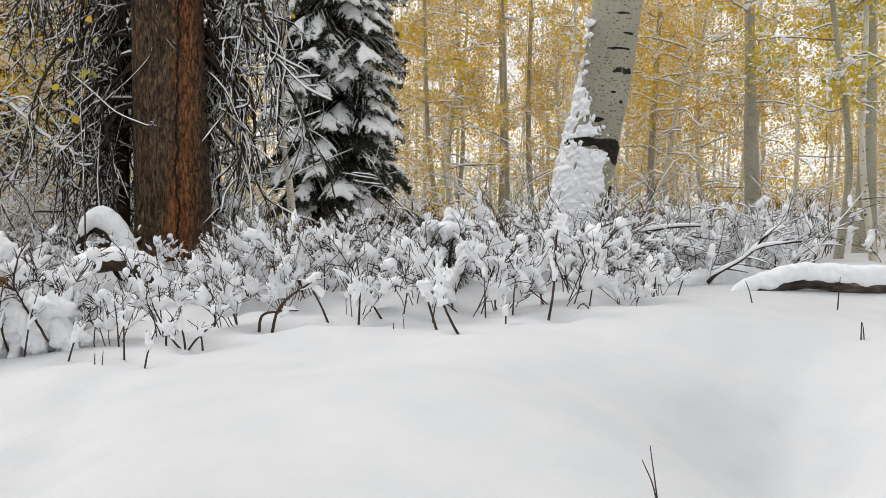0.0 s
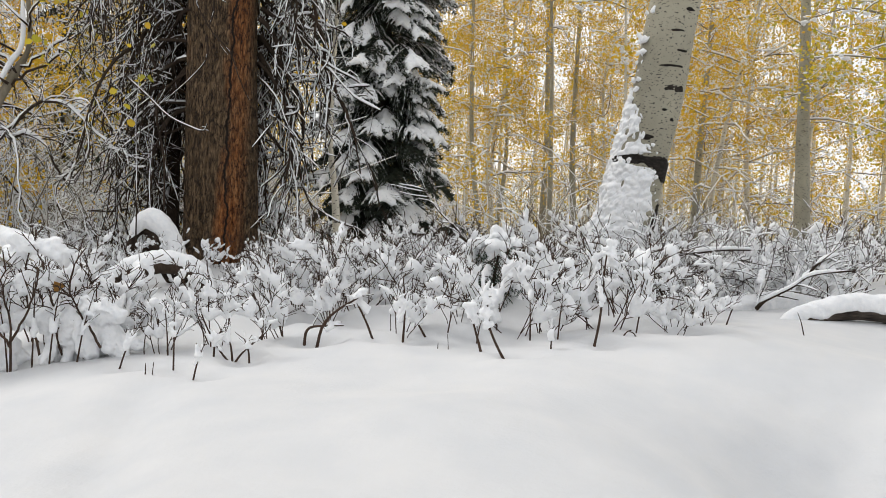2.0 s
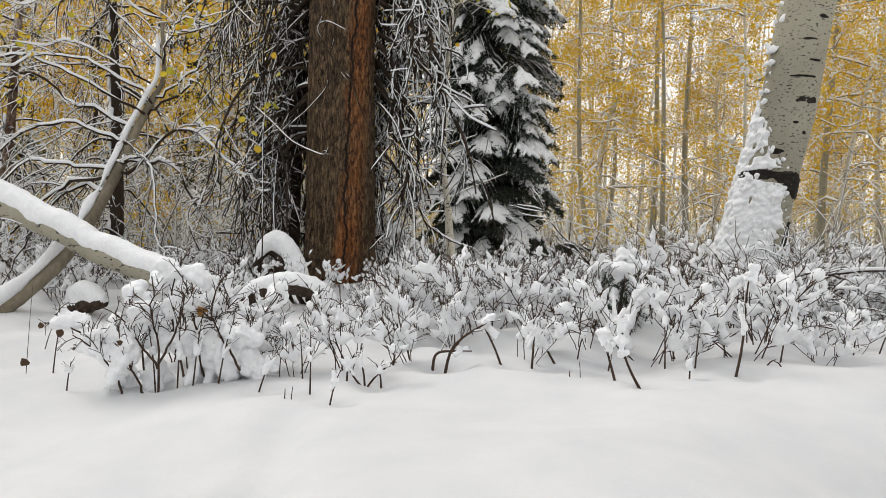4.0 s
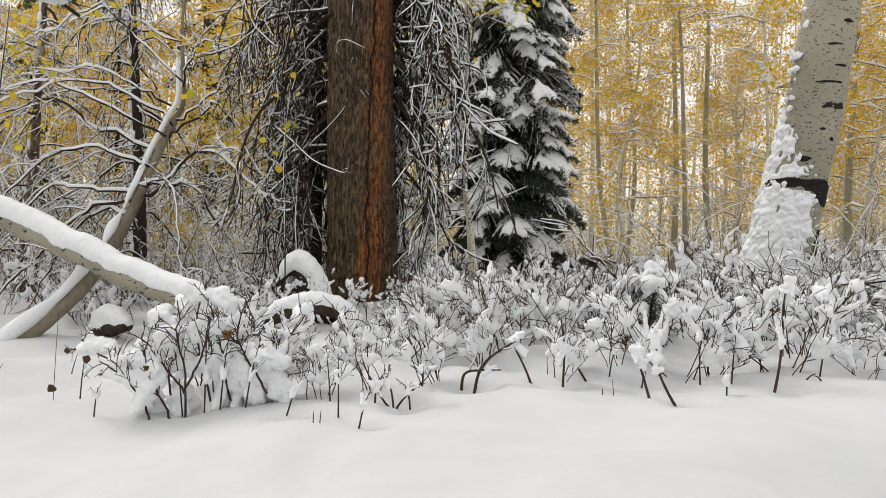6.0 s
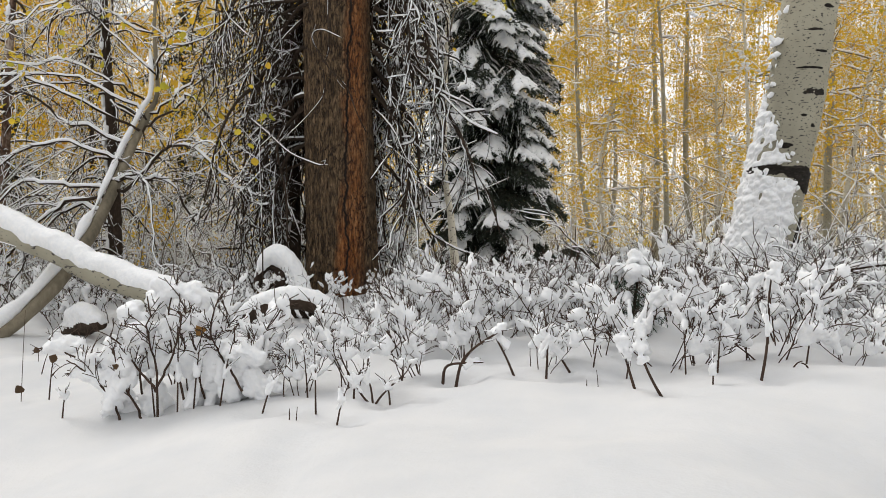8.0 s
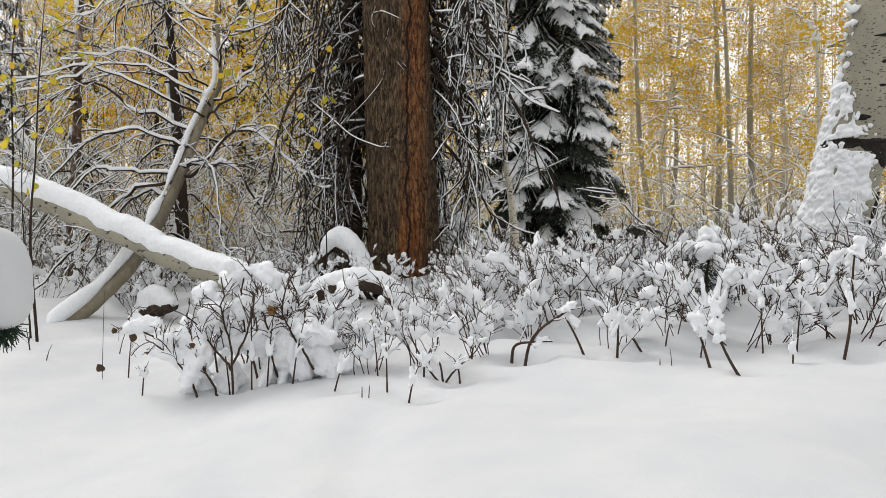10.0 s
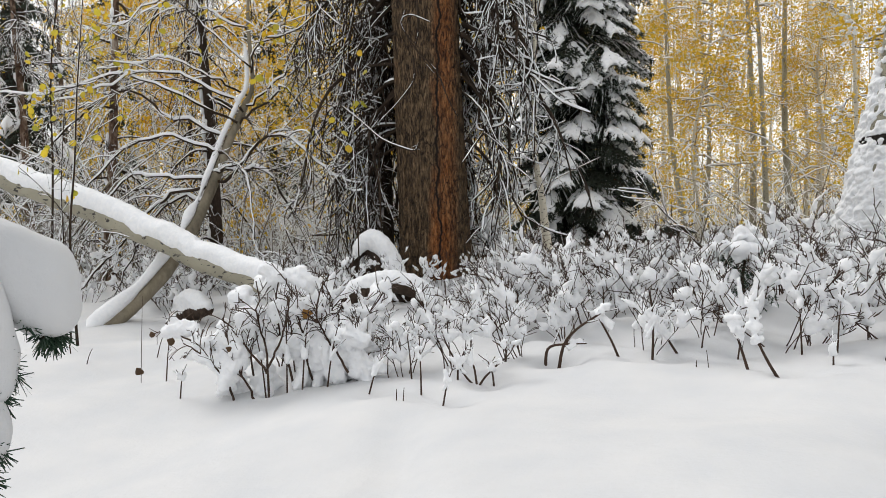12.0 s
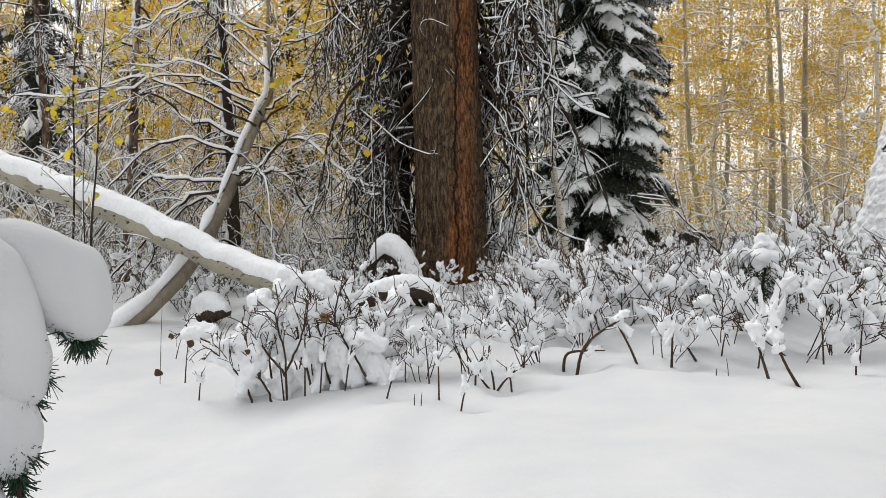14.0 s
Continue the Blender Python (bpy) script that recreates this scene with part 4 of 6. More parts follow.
# ---------------------------------------------------------------- aspens of the grove
def aspen_pieces(rs, path, r0, low, top, n_limbs, n_leaves, limb_len, leaf=0.06, sides=10, puffs=500, m=7, tn=4, near=False):
    """Trunk, branches, leaves and snow of a slender aspen whose foliage spans heights low..top."""
    p = smooth_path(path, 40)
    hgt = p[:, 2]
    trunk = trunk_piece(path, lambda f: r0 * (1 - 0.8 * f) + 0.004 + 0.25 * r0 * math.exp(-f * 45), rs, sides, 44, 0.05)
    z = low + (top - low) * rs.rand(n_limbs) ** 0.75
    k = np.array([np.argmin(abs(hgt - zz)) for zz in z])
    base = p[k]
    az = rs.rand(n_limbs) * 6.283
    d = unit(np.stack([np.cos(az), np.sin(az), 0.15 + 0.35 * rs.rand(n_limbs)], -1))
    ln = limb_len * (0.45 + 0.8 * rs.rand(n_limbs)) * (1.1 - 0.5 * (z - low) / max(top - low, 0.1))
    pos, out = base, [base]
    for s in range(m - 1):
        d = unit(d + np.array([0, 0, -0.10]) + rs.normal(size=d.shape) * 0.22)
        pos = pos + d * (ln / (m - 1))[:, None]
        out.append(pos)
    limbs = np.stack(out, 1)
    lr = np.clip(0.008 * ln + 0.004, 0.005, 0.03)[:, None] * np.linspace(1, 0.35, m)[None]
    tw, tr = sprouts(limbs, lr, 5, limb_len * 0.38, rs, 0.9, 0.10, 0.0, n=tn, start=0.25, wiggle=0.18)
    tr = np.maximum(tr, 0.0032)
    wood = joined([tubes(limbs, lr, 4 if m > 5 else 3), tubes(tw, tr, 3)])
    white = [snow_on(limbs, lr, rs, 0.8, 0.008 if near else 0.015, 0.95, 4 if m > 5 else 3), snow_on(tw, tr, rs, 0.9, 0.007 if near else 0.012, 0.9, 3)]
    ends = np.concatenate([tw[:, 1:].reshape(-1, 3), limbs[:, 4:].reshape(-1, 3)])
    clump = ends[rs.randint(len(ends), size=max(n_leaves // 5, 1))]
    c = clump[rs.randint(len(clump), size=n_leaves)] + rs.normal(size=(n_leaves, 3)) * np.array([0.13, 0.13, 0.10])
    pc = ends[rs.randint(len(ends), size=puffs)] + rs.normal(size=(puffs, 3)) * 0.05
    if near:
        white.append(wads(pc[:puffs // 2], (0.016 + 0.022 * rs.rand(puffs // 2, 1)) * np.array([[1.5, 1.0, 0.7]]), rs, rs.normal(size=(puffs // 2, 3)) * np.array([1, 1, 0.2]), 1, 0.3))
    else:
        white.append(leaves(pc, leaf * 0.95, rs, -0.3))
    return trunk, wood, leaves(c, leaf, rs, 0.5, 6 if near else 4), joined(white)


def aspen_thing(at, pieces, bark, leafmat, label, group=""):
    trunk, wood, green, white = pieces
    ob = thing("aspen_tree", at, label, "tree", group)
    part("trunk", trunk, bark, ob)
    part("branchwork", wood, BARK_BRANCH, ob, "", True, "stuff")
    part("foliage", green, leafmat, ob, "autumn leaves", False, "stuff")
    part("snow", white, SNOW, ob, "snow along the branches", True, "stuff")
    return ob


def build_near_aspens():
    """Aspens whose trunks can be told apart: foot, a higher point of the bole, radius, foliage."""
    rows = [  # x, y of the foot; x, z of a higher point; radius; height; low foliage; leaves; material
        (-0.02, 20, -0.54, 6.41, 0.075, 8.5, 1.6, 3000, 0), (0.35, 22, 0.25, 7.0, 0.07, 9, 1.6, 3000, 0), (1.90, 25, 1.74, 7.9, 0.11, 10, 1.6, 3000, 0),
        (2.62, 22, 2.40, 7.06, 0.10, 9.5, 1.8, 3200, 0), (4.58, 17, 4.66, 5.6, 0.09, 8, 1.2, 3000, 0), (5.46, 13.5, 5.23, 4.6, 0.15, 8, 2.2, 2600, 1),
        (4.89, 9.6, 4.69, 3.45, 0.052, 6, 1.6, 1300, 1), (6.55, 12.0, 6.50, 4.2, 0.165, 8, 2.2, 2600, 1), (5.29, 9.5, 5.08, 3.43, 0.045, 7, 1.8, 900, 1),
        (-1.66, 8.85, -1.80, 1.75, 0.05, 5.5, 2.2, 300, 1), (1.40, 16.5, 1.2, 5, 0.06, 9, 1.4, 2200, 0),
        (3.4, 14.8, 3.3, 5, 0.05, 8, 1.2, 2200, 0), (2.0, 12.2, 1.9, 5, 0.028, 6, 1.5, 900, 0),
    ]
    for k, (x, y, hx, hz, r, top, low, count, green) in enumerate(rows):
        rs = np.random.RandomState(100 + k)
        at = on_ground(x, y, 0.05)
        dx = (hx - x) / (hz - at[2])
        bow = 0.05 * rs.normal() * (1 if r > 0.1 else 1.8)
        path = [(0, 0, 0), (dx * hz * 0.4 + bow, 0.03, hz * 0.4), (dx * hz, 0, hz), (dx * top + 0.2 * rs.normal(), 0.2 * rs.normal(), top)]
        pieces = aspen_pieces(rs, path, r, low, top * 0.97, 40 if count > 1000 else 14, int(count * 1.7), 1.15 if y > 12 else 1.0, 0.045 if y < 16 else 0.048, 20 if r > 0.1 else 12, near=y < 16)
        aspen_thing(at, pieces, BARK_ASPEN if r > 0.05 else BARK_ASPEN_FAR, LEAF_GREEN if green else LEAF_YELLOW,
                    "pale aspen with gold leaves and snow-lined branches" if r > 0.05 else "slim young aspen with gold leaves and snow-lined branches", "aspens of the grove")


build_near_aspens()


def build_grove():
    """The aspens further back: a few shapes, turned and scaled."""
    rs = np.random.RandomState(7)
    shapes = []
    for k in range(8):
        q = np.random.RandomState(200 + k)
        tall, thin = k not in (4, 5), k > 5
        top = (8.2 + 1.2 * q.rand() if k < 3 else 12.5) if tall else 4.5 + 1.5 * q.rand()
        path = [(0, 0, 0), (0.12 * q.normal(), 0.12 * q.normal(), top * 0.3), (0.25 * q.normal(), 0.25 * q.normal(), top * 0.65), (0.4 * q.normal(), 0.4 * q.normal(), top)]
        pcs = aspen_pieces(q, path, (0.055, 0.085, 0.07, 0.09, 0, 0, 0.1, 0.08)[k] if tall else 0.025, 0.9 if tall else 0.5, top * 0.98, 30 if thin else 54 if tall else 24, 5200 if thin else 6600 if tall else 3400, 1.5 if tall else 0.85,
                           0.066 if thin else 0.046, 7, 1400 if thin else 2700 if tall else 1000, 6, 4)
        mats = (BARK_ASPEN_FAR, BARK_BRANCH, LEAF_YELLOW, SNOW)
        shapes.append([to_mesh(nm, pc, mt, nm != "foliage") for nm, pc, mt in zip(("trunk", "branchwork", "foliage", "snow"), pcs, mats)])
    spots = []
    tries = 0
    while len(spots) < 78 and tries < 9000:
        tries += 1
        y = 15 + 27 * rs.rand() ** 0.9
        x = -0.9 * y + 1.75 * y * rs.rand()
        if x < -0.08 * y and rs.rand() < 0.2:
            continue
        if 0.44 < x / y < 0.66 and y < 22 and rs.rand() < 0.85:
            continue
        if abs(x + 1.8) < 2.0 and y < 16.5:
            continue
        if abs(x - 0.10 * y - 0.1) < 0.35 and y < 40 and rs.rand() < 0.8:
            continue
        if all((x - a) ** 2 + (y - b) ** 2 > 1.4 for a, b in spots):
            spots.append((x, y))
    spots += [(11.5, -4), (13, 5), (-11, -9), (-13, -1), (-12.5, 5), (12.5, 10), (-9.6, 13.2), (-8.0, 12.6), (-12.4, 14.2), (-6.3, 13.3), (-10.6, 16.0), (-7.2, 15.2), (-13.6, 12.4), (-7.4, 11.4), (-5.4, 12.0), (-9.0, 11.6), (-4.4, 13.4)]
    for x, y in spots:
        k = (6, 7)[rs.randint(2)] if y < 11 else (4, 5)[rs.randint(2)] if x < -4 and y < 17 else (0, 1, 2, 4, 5)[rs.randint(5)] if y < 27 else (3, 6, 7)[rs.randint(3)]
        ob = thing("aspen_tree", on_ground(x, y, 0.08), "slender gold-leaved aspen dusted with snow in the grove", "tree", "aspens of the grove")
        for nm, me in zip(("trunk", "branchwork", "foliage", "snow"), shapes[k]):
            part(nm, me, None, ob, "", True, "" if nm == "trunk" else "stuff")
        s = 0.85 + 0.35 * rs.rand()
        ob.matrix_basis = pose(*on_ground(x, y, 0.08), 2 * rs.normal(), 2 * rs.normal(), 360 * rs.rand()) @ Matrix.Diagonal((s, s, s, 1))


build_grove()


def build_far_woods():
    """The wood that closes the view: uncountable gold foliage, stems and snow."""
    rs = np.random.RandomState(9)
    n = 160000
    a = np.radians(-62 + 112 * rs.rand(n))
    d = 44 + 26 * rs.rand(n)
    c = np.stack([d * np.sin(a), d * np.cos(a), 0.4 + 15 * rs.rand(n) ** 1.5], -1)
    c = c[np.sin(9 * a + 0.35 * c[:, 2]) * np.sin(23 * a - 0.5 * c[:, 2] + 1) + 0.10 * (9 - c[:, 2]) > -0.35]
    gold = new("far_foliage", to_mesh("far_foliage", leaves(c, 0.135, rs), LEAF_YELLOW, False))
    tagged(gold, "distant gold foliage closing the wood", "foliage", kind="stuff")
    m = 230
    a, d = np.radians(-64 + 116 * rs.rand(m)), 42 + 26 * rs.rand(m)
    x, y = d * np.sin(a), d * np.cos(a)
    s = np.linspace(0, 1, 5)
    p = np.stack([x[:, None] + 0.6 * rs.normal(size=(m, 1)) * s, y[:, None] + 0 * s, height(x, y)[:, None] - 0.2 + 18 * s], -1)
    # undergrowth
    k = 14000
    a2, d2 = np.radians(-62 + 112 * rs.rand(k)), 27 + 22 * rs.rand(k)
    c = np.stack([d2 * np.sin(a2), d2 * np.cos(a2), 0 * d2], -1)
    c[:, 2] = height(c[:, 0], c[:, 1]) + 2.4 * rs.rand(k) ** 1.5
    low = new("far_undergrowth", to_mesh("far_undergrowth", leaves(c, 0.10, rs), LEAF_GREEN, False))
    tagged(low, "olive and gold undergrowth far back in the wood", "foliage", kind="stuff")
    k = 3600
    a2, d2 = np.radians(-60 + 108 * rs.rand(k)), 14 + 28 * rs.rand(k)
    a2[2500:], d2[2500:] = np.radians(-58 + 44 * rs.rand(1100)), 11 + 14 * rs.rand(1100)
    x, y = d2 * np.sin(a2), d2 * np.cos(a2)
    ok = (abs(x + 1.9) > 1.0) | (y > 15)
    x, y, k = x[ok], y[ok], int(ok.sum())
    f = np.linspace(0, 1, 5)
    tall, way = 0.5 + 2.6 * rs.rand(k) ** 1.8, rs.rand(k) * 6.283
    sway = tall * (0.25 + 0.7 * rs.rand(k))
    q = np.stack([x[:, None] + (sway * np.cos(way))[:, None] * f ** 1.6, y[:, None] + (sway * np.sin(way))[:, None] * f ** 1.6,
                  height(x, y)[:, None] + tall[:, None] * (f - 0.25 * f ** 3)], -1) + rs.normal(size=(k, 5, 3)) * 0.03 * f[:, None]
    qr = np.broadcast_to(0.011 * (1 - 0.55 * f), (k, 5))
    shoot, shr = sprouts(q, qr, 3, 0.55, rs, 1.0, 0.05, 0.0, n=4, start=0.25, taper=0.75, wiggle=0.2)
    brush = new("far_brush", to_mesh("far_brush", joined([tubes(q, qr, 3), tubes(shoot, shr, 3)]), BARK_BRANCH))
    tagged(brush, "thin bare brush between the aspen stems", "brushwood", kind="stuff")
    rime = new("far_brush_snow", to_mesh("far_brush_snow", joined([snow_on(q, qr, rs, 1.0, 0.012, 0.9, 3), snow_on(shoot, shr, rs, 1.0, 0.011, 0.85, 3)]), SNOW))
    tagged(rime, "snow lying along the thin brush between the stems", "snow", kind="stuff")
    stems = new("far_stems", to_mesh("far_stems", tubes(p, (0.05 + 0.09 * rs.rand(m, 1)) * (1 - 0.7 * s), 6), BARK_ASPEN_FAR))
    tagged(stems, "distant pale aspen stems", "trees", kind="stuff")
    n = 38000
    a, d = np.radians(-64 + 116 * rs.rand(n)), 40 + 28 * rs.rand(n)
    c = np.stack([d * np.sin(a), d * np.cos(a), 0.3 + 12 * rs.rand(n) ** 1.6], -1)
    sn = new("far_snow", to_mesh("far_snow", leaves(c, 0.14, rs, -0.2), SNOW, False))
    tagged(sn, "snow caught in the distant crowns", "snow", kind="stuff")


build_far_woods()


# ---------------------------------------------------------------- fallen and leaning wood
def build_log(name, pts, radii, snow, label, bark, seed, limbs=0, limb_len=0.4, sits=0.62):
    rs = np.random.RandomState(seed)
    n = 46
    b = np.array(pts[len(pts) // 2], float)
    p = smooth_path(pts, n) - b
    r = np.interp(np.linspace(0, 1, n), np.linspace(0, 1, len(radii)), radii)
    ob = thing(name, b, label, "log")
    rough = r * (1 + 0.06 * rs.normal(size=n))
    part("wood", tubes(p, rough, 18, True), bark, ob)
    # settled snow: a ridge with an uneven rim, sagging over here and there
    m = max(int(np.linalg.norm(np.diff(p, axis=0), axis=1).sum() / 0.06), 12)
    q = smooth_path(pts, m) - b
    at01 = np.linspace(0, 1, m)
    rr, ss = np.interp(at01, np.linspace(0, 1, len(radii)), radii), np.interp(at01, np.linspace(0, 1, len(snow)), snow)
    tan = unit(np.gradient(q, axis=0))
    side = unit(np.cross(tan, [0, 0, 1.0]))
    up = np.cross(side, tan)
    wave = np.convolve(rs.normal(size=m + 4), np.ones(5) / 2.2, "valid")
    fade = np.clip(np.minimum(np.arange(m), np.arange(m)[::-1]) / 3.0, 0.3, 1)
    ball = np.minimum(rr * 0.86, 0.5 * rr + 0.5 * ss) * fade
    crest = q + up * (rr + ss * fade * (1 + 0.14 * wave) - ball)[:, None]
    belly = q + up * (rr * sits + 0.1 * ss)[:, None] - side * (0.10 * rr * wave)[:, None]
    ca, cb, r1 = [crest[:-1], belly[:-1]], [crest[1:], belly[1:]], [ball[:-1], (rr * (0.74 + 0.06 * wave))[:-1]]
    k = rs.randint(1, m - 1, size=m // 3)
    lip = q[k] - side[k] * (rr[k] * 0.7)[:, None] * np.sign(rs.rand(len(k), 1) - 0.35) + up[k] * (rr[k] * 0.5)[:, None]
    ca.append(lip)
    cb.append(lip + tan[k] * 0.05 - up[k] * (rr[k] * 0.3 * rs.rand(len(k)))[:, None])
    r1.append(rr[k] * (0.22 + 0.16 * rs.rand(len(k))))
    ca, cb, r1 = np.concatenate(ca), np.concatenate(cb), np.concatenate(r1)
    part("snow", melt(ca, cb, r1, r1, 0.02 if m > 40 else 0.014, 0.014, 0.008, 26, seed), SNOW, ob, "thick cap of snow")
    if limbs:
        br, lr = sprouts(p[None], np.maximum(r[None] * 0.35, 0.008), limbs, limb_len, rs, 1.3, 0.0, 0.3, n=6, taper=0.35)
        part("stubs", tubes(br, np.maximum(lr, 0.003), 5), bark, ob)
    return ob


build_log("fallen_aspen", [(-8.5, 6.75, 1.76), (-7.3, 6.6, 1.36), (-6.39, 6.5, 1.085), (-5.84, 6.42, 0.925), (-5.3, 6.35, 0.757), (-4.75, 6.22, 0.585), (-4.24, 6.1, 0.415), (-3.52, 5.9, 0.24), (-2.95, 5.75, 0.06)],
          [0.11, 0.105, 0.105, 0.10, 0.10, 0.095, 0.095, 0.09, 0.08], [0.08, 0.085, 0.085, 0.08, 0.085, 0.08, 0.075, 0.07, 0.06], "toppled pale aspen trunk capped with snow", BARK_ASPEN_OLD, 51)
build_log("fallen_log", [(1.96, 5.3, 0.15), (2.166, 5.3, 0.20), (2.43, 5.3, 0.25), (2.74, 5.3, 0.232), (3.0, 5.3, 0.22), (3.54, 5.35, 0.21), (4.4, 5.4, 0.22)],
          [0.02, 0.04, 0.05, 0.055, 0.055, 0.06, 0.065], [0.02, 0.05, 0.07, 0.075, 0.075, 0.075, 0.075], "weathered grey log lying under thick snow", BARK_LOG, 52, limbs=4, limb_len=0.1)
build_log("fallen_log", [(1.30, 5.95, 0.13), (1.82, 5.9, 0.14), (2.25, 5.9, 0.17), (2.6, 5.85, 0.12)], [0.04, 0.05, 0.05, 0.04], [0.06, 0.07, 0.08, 0.05],
          "short dark log half buried in snow", BARK_LOG, 53)
build_log("fallen_log", [(1.9, 9.0, 0.34), (2.4, 9.0, 0.40), (3.1, 9.1, 0.44)], [0.04, 0.05, 0.05], [0.05, 0.06, 0.06], "thin snow-covered log among the trees", BARK_LOG, 54)
build_log("curved_log", [(-3.02, 5.9, -0.04), (-2.92, 5.9, 0.05), (-2.741, 5.9, 0.16), (-2.56, 5.9, 0.23), (-2.38, 5.9, 0.245), (-2.22, 5.92, 0.19), (-2.13, 5.95, 0.08)],
          [0.035, 0.045, 0.055, 0.06, 0.06, 0.055, 0.045], [0.02, 0.035, 0.04, 0.04, 0.04, 0.03, 0.015], "arched dark root log with a snow cap", BARK_DEAD, 55, sits=0.88)


def build_root_arch():
    rs = np.random.RandomState(56)
    at = on_ground(-2.95, 6.72)
    b = np.array(at)
    ob = thing("root_arch", at, "dark curled root under a thick drape of snow", "root")
    for pts, r in (([(-3.03, 6.72, 0.05), (-3.08, 6.7, 0.24), (-3.07, 6.68, 0.40), (-2.99, 6.66, 0.50), (-2.89, 6.66, 0.47), (-2.84, 6.64, 0.38), (-2.88, 6.62, 0.33)], 0.04),
                   ([(-3.0, 6.66, 0.06), (-2.98, 6.62, 0.25), (-2.92, 6.62, 0.34), (-2.86, 6.64, 0.30)], 0.022), ([(-2.80, 6.74, 0.05), (-2.76, 6.72, 0.25), (-2.83, 6.7, 0.42)], 0.03)):
        p = (smooth_path(pts, 24) - b)[None]
        pr = (r * (1 + 0.12 * rs.normal(size=24)))[None]
        root = part("root", tubes(p, pr, 12), BARK_DEAD, ob)
        part("snow", snow_on(p, pr, rs, 0.7, 0.02, 1.0, 8), SNOW, root)
    drape = smooth_path(np.array([(-3.05, 6.64, 0.46), (-2.985, 6.64, 0.55), (-2.91, 6.66, 0.60), (-2.82, 6.68, 0.545), (-2.75, 6.7, 0.44), (-2.70, 6.7, 0.32), (-2.66, 6.68, 0.18), (-2.62, 6.66, 0.06)]) - b, 26)
    thick = np.interp(np.linspace(0, 1, 26), np.linspace(0, 1, 8), [0.025, 0.05, 0.075, 0.075, 0.07, 0.075, 0.085, 0.09])
    inner = np.array([(-2.98, 6.64, 0.36), (-2.90, 6.62, 0.41), (-2.84, 6.63, 0.30), (-3.03, 6.62, 0.20)]) - b
    part("snow", melt(np.concatenate([drape[:-1], inner]), np.concatenate([drape[1:], inner + np.array([0.07, 0, -0.03])]), np.append(thick[:-1], [0.026, 0.022, 0.03, 0.045]), np.append(thick[1:], [0.02, 0.018, 0.026, 0.04]),
                      0.014, 0.014, 0.008, 22, 9), SNOW, ob, "thick drape of snow")


build_root_arch()
build_log("broken_log", [(-4.75, 6.35, -0.16), (-4.45, 6.2, -0.05), (-4.2, 6.1, 0.0)], [0.06, 0.075, 0.045], [0.09, 0.12, 0.08], "rotten log end poking out of a snow mound", BARK_DEAD, 58)
build_log("broken_log", [(-3.35, 4.75, -0.12), (-3.15, 4.7, -0.09), (-2.9, 4.65, -0.08)], [0.03, 0.04, 0.03], [0.04, 0.06, 0.04], "short broken branch end under snow", BARK_LOG, 59)


def build_roots():
    """Dark roots hanging under the arched log."""
    rs = np.random.RandomState(66)
    at = on_ground(-2.45, 5.98)
    b = np.array(at)
    ob = thing("root_tangle", at, "dark gnarled roots with snow under the arched log", "root")
    for k in range(7):
        x = -2.58 + 0.36 * rs.rand()
        top = np.array([x, 6.0 + 0.08 * rs.rand(), 0.22])
        foot = np.array([x + 0.14 * rs.normal(), 6.06 + 0.1 * rs.rand(), float(height(x, 6.08)) - 0.03])
        p = (smooth_path([top, (top + foot) / 2 + rs.normal(size=3) * 0.05, foot], 10) - b)[None]
        pr = ((0.012 + 0.014 * rs.rand()) * np.linspace(1, 0.6, 10))[None]
        root = part("root", tubes(p, pr, 8), BARK_DEAD, ob)
        part("snow", snow_on(p, pr, rs, 0.8, 0.01, 1.0, 6), SNOW, root)


build_roots()


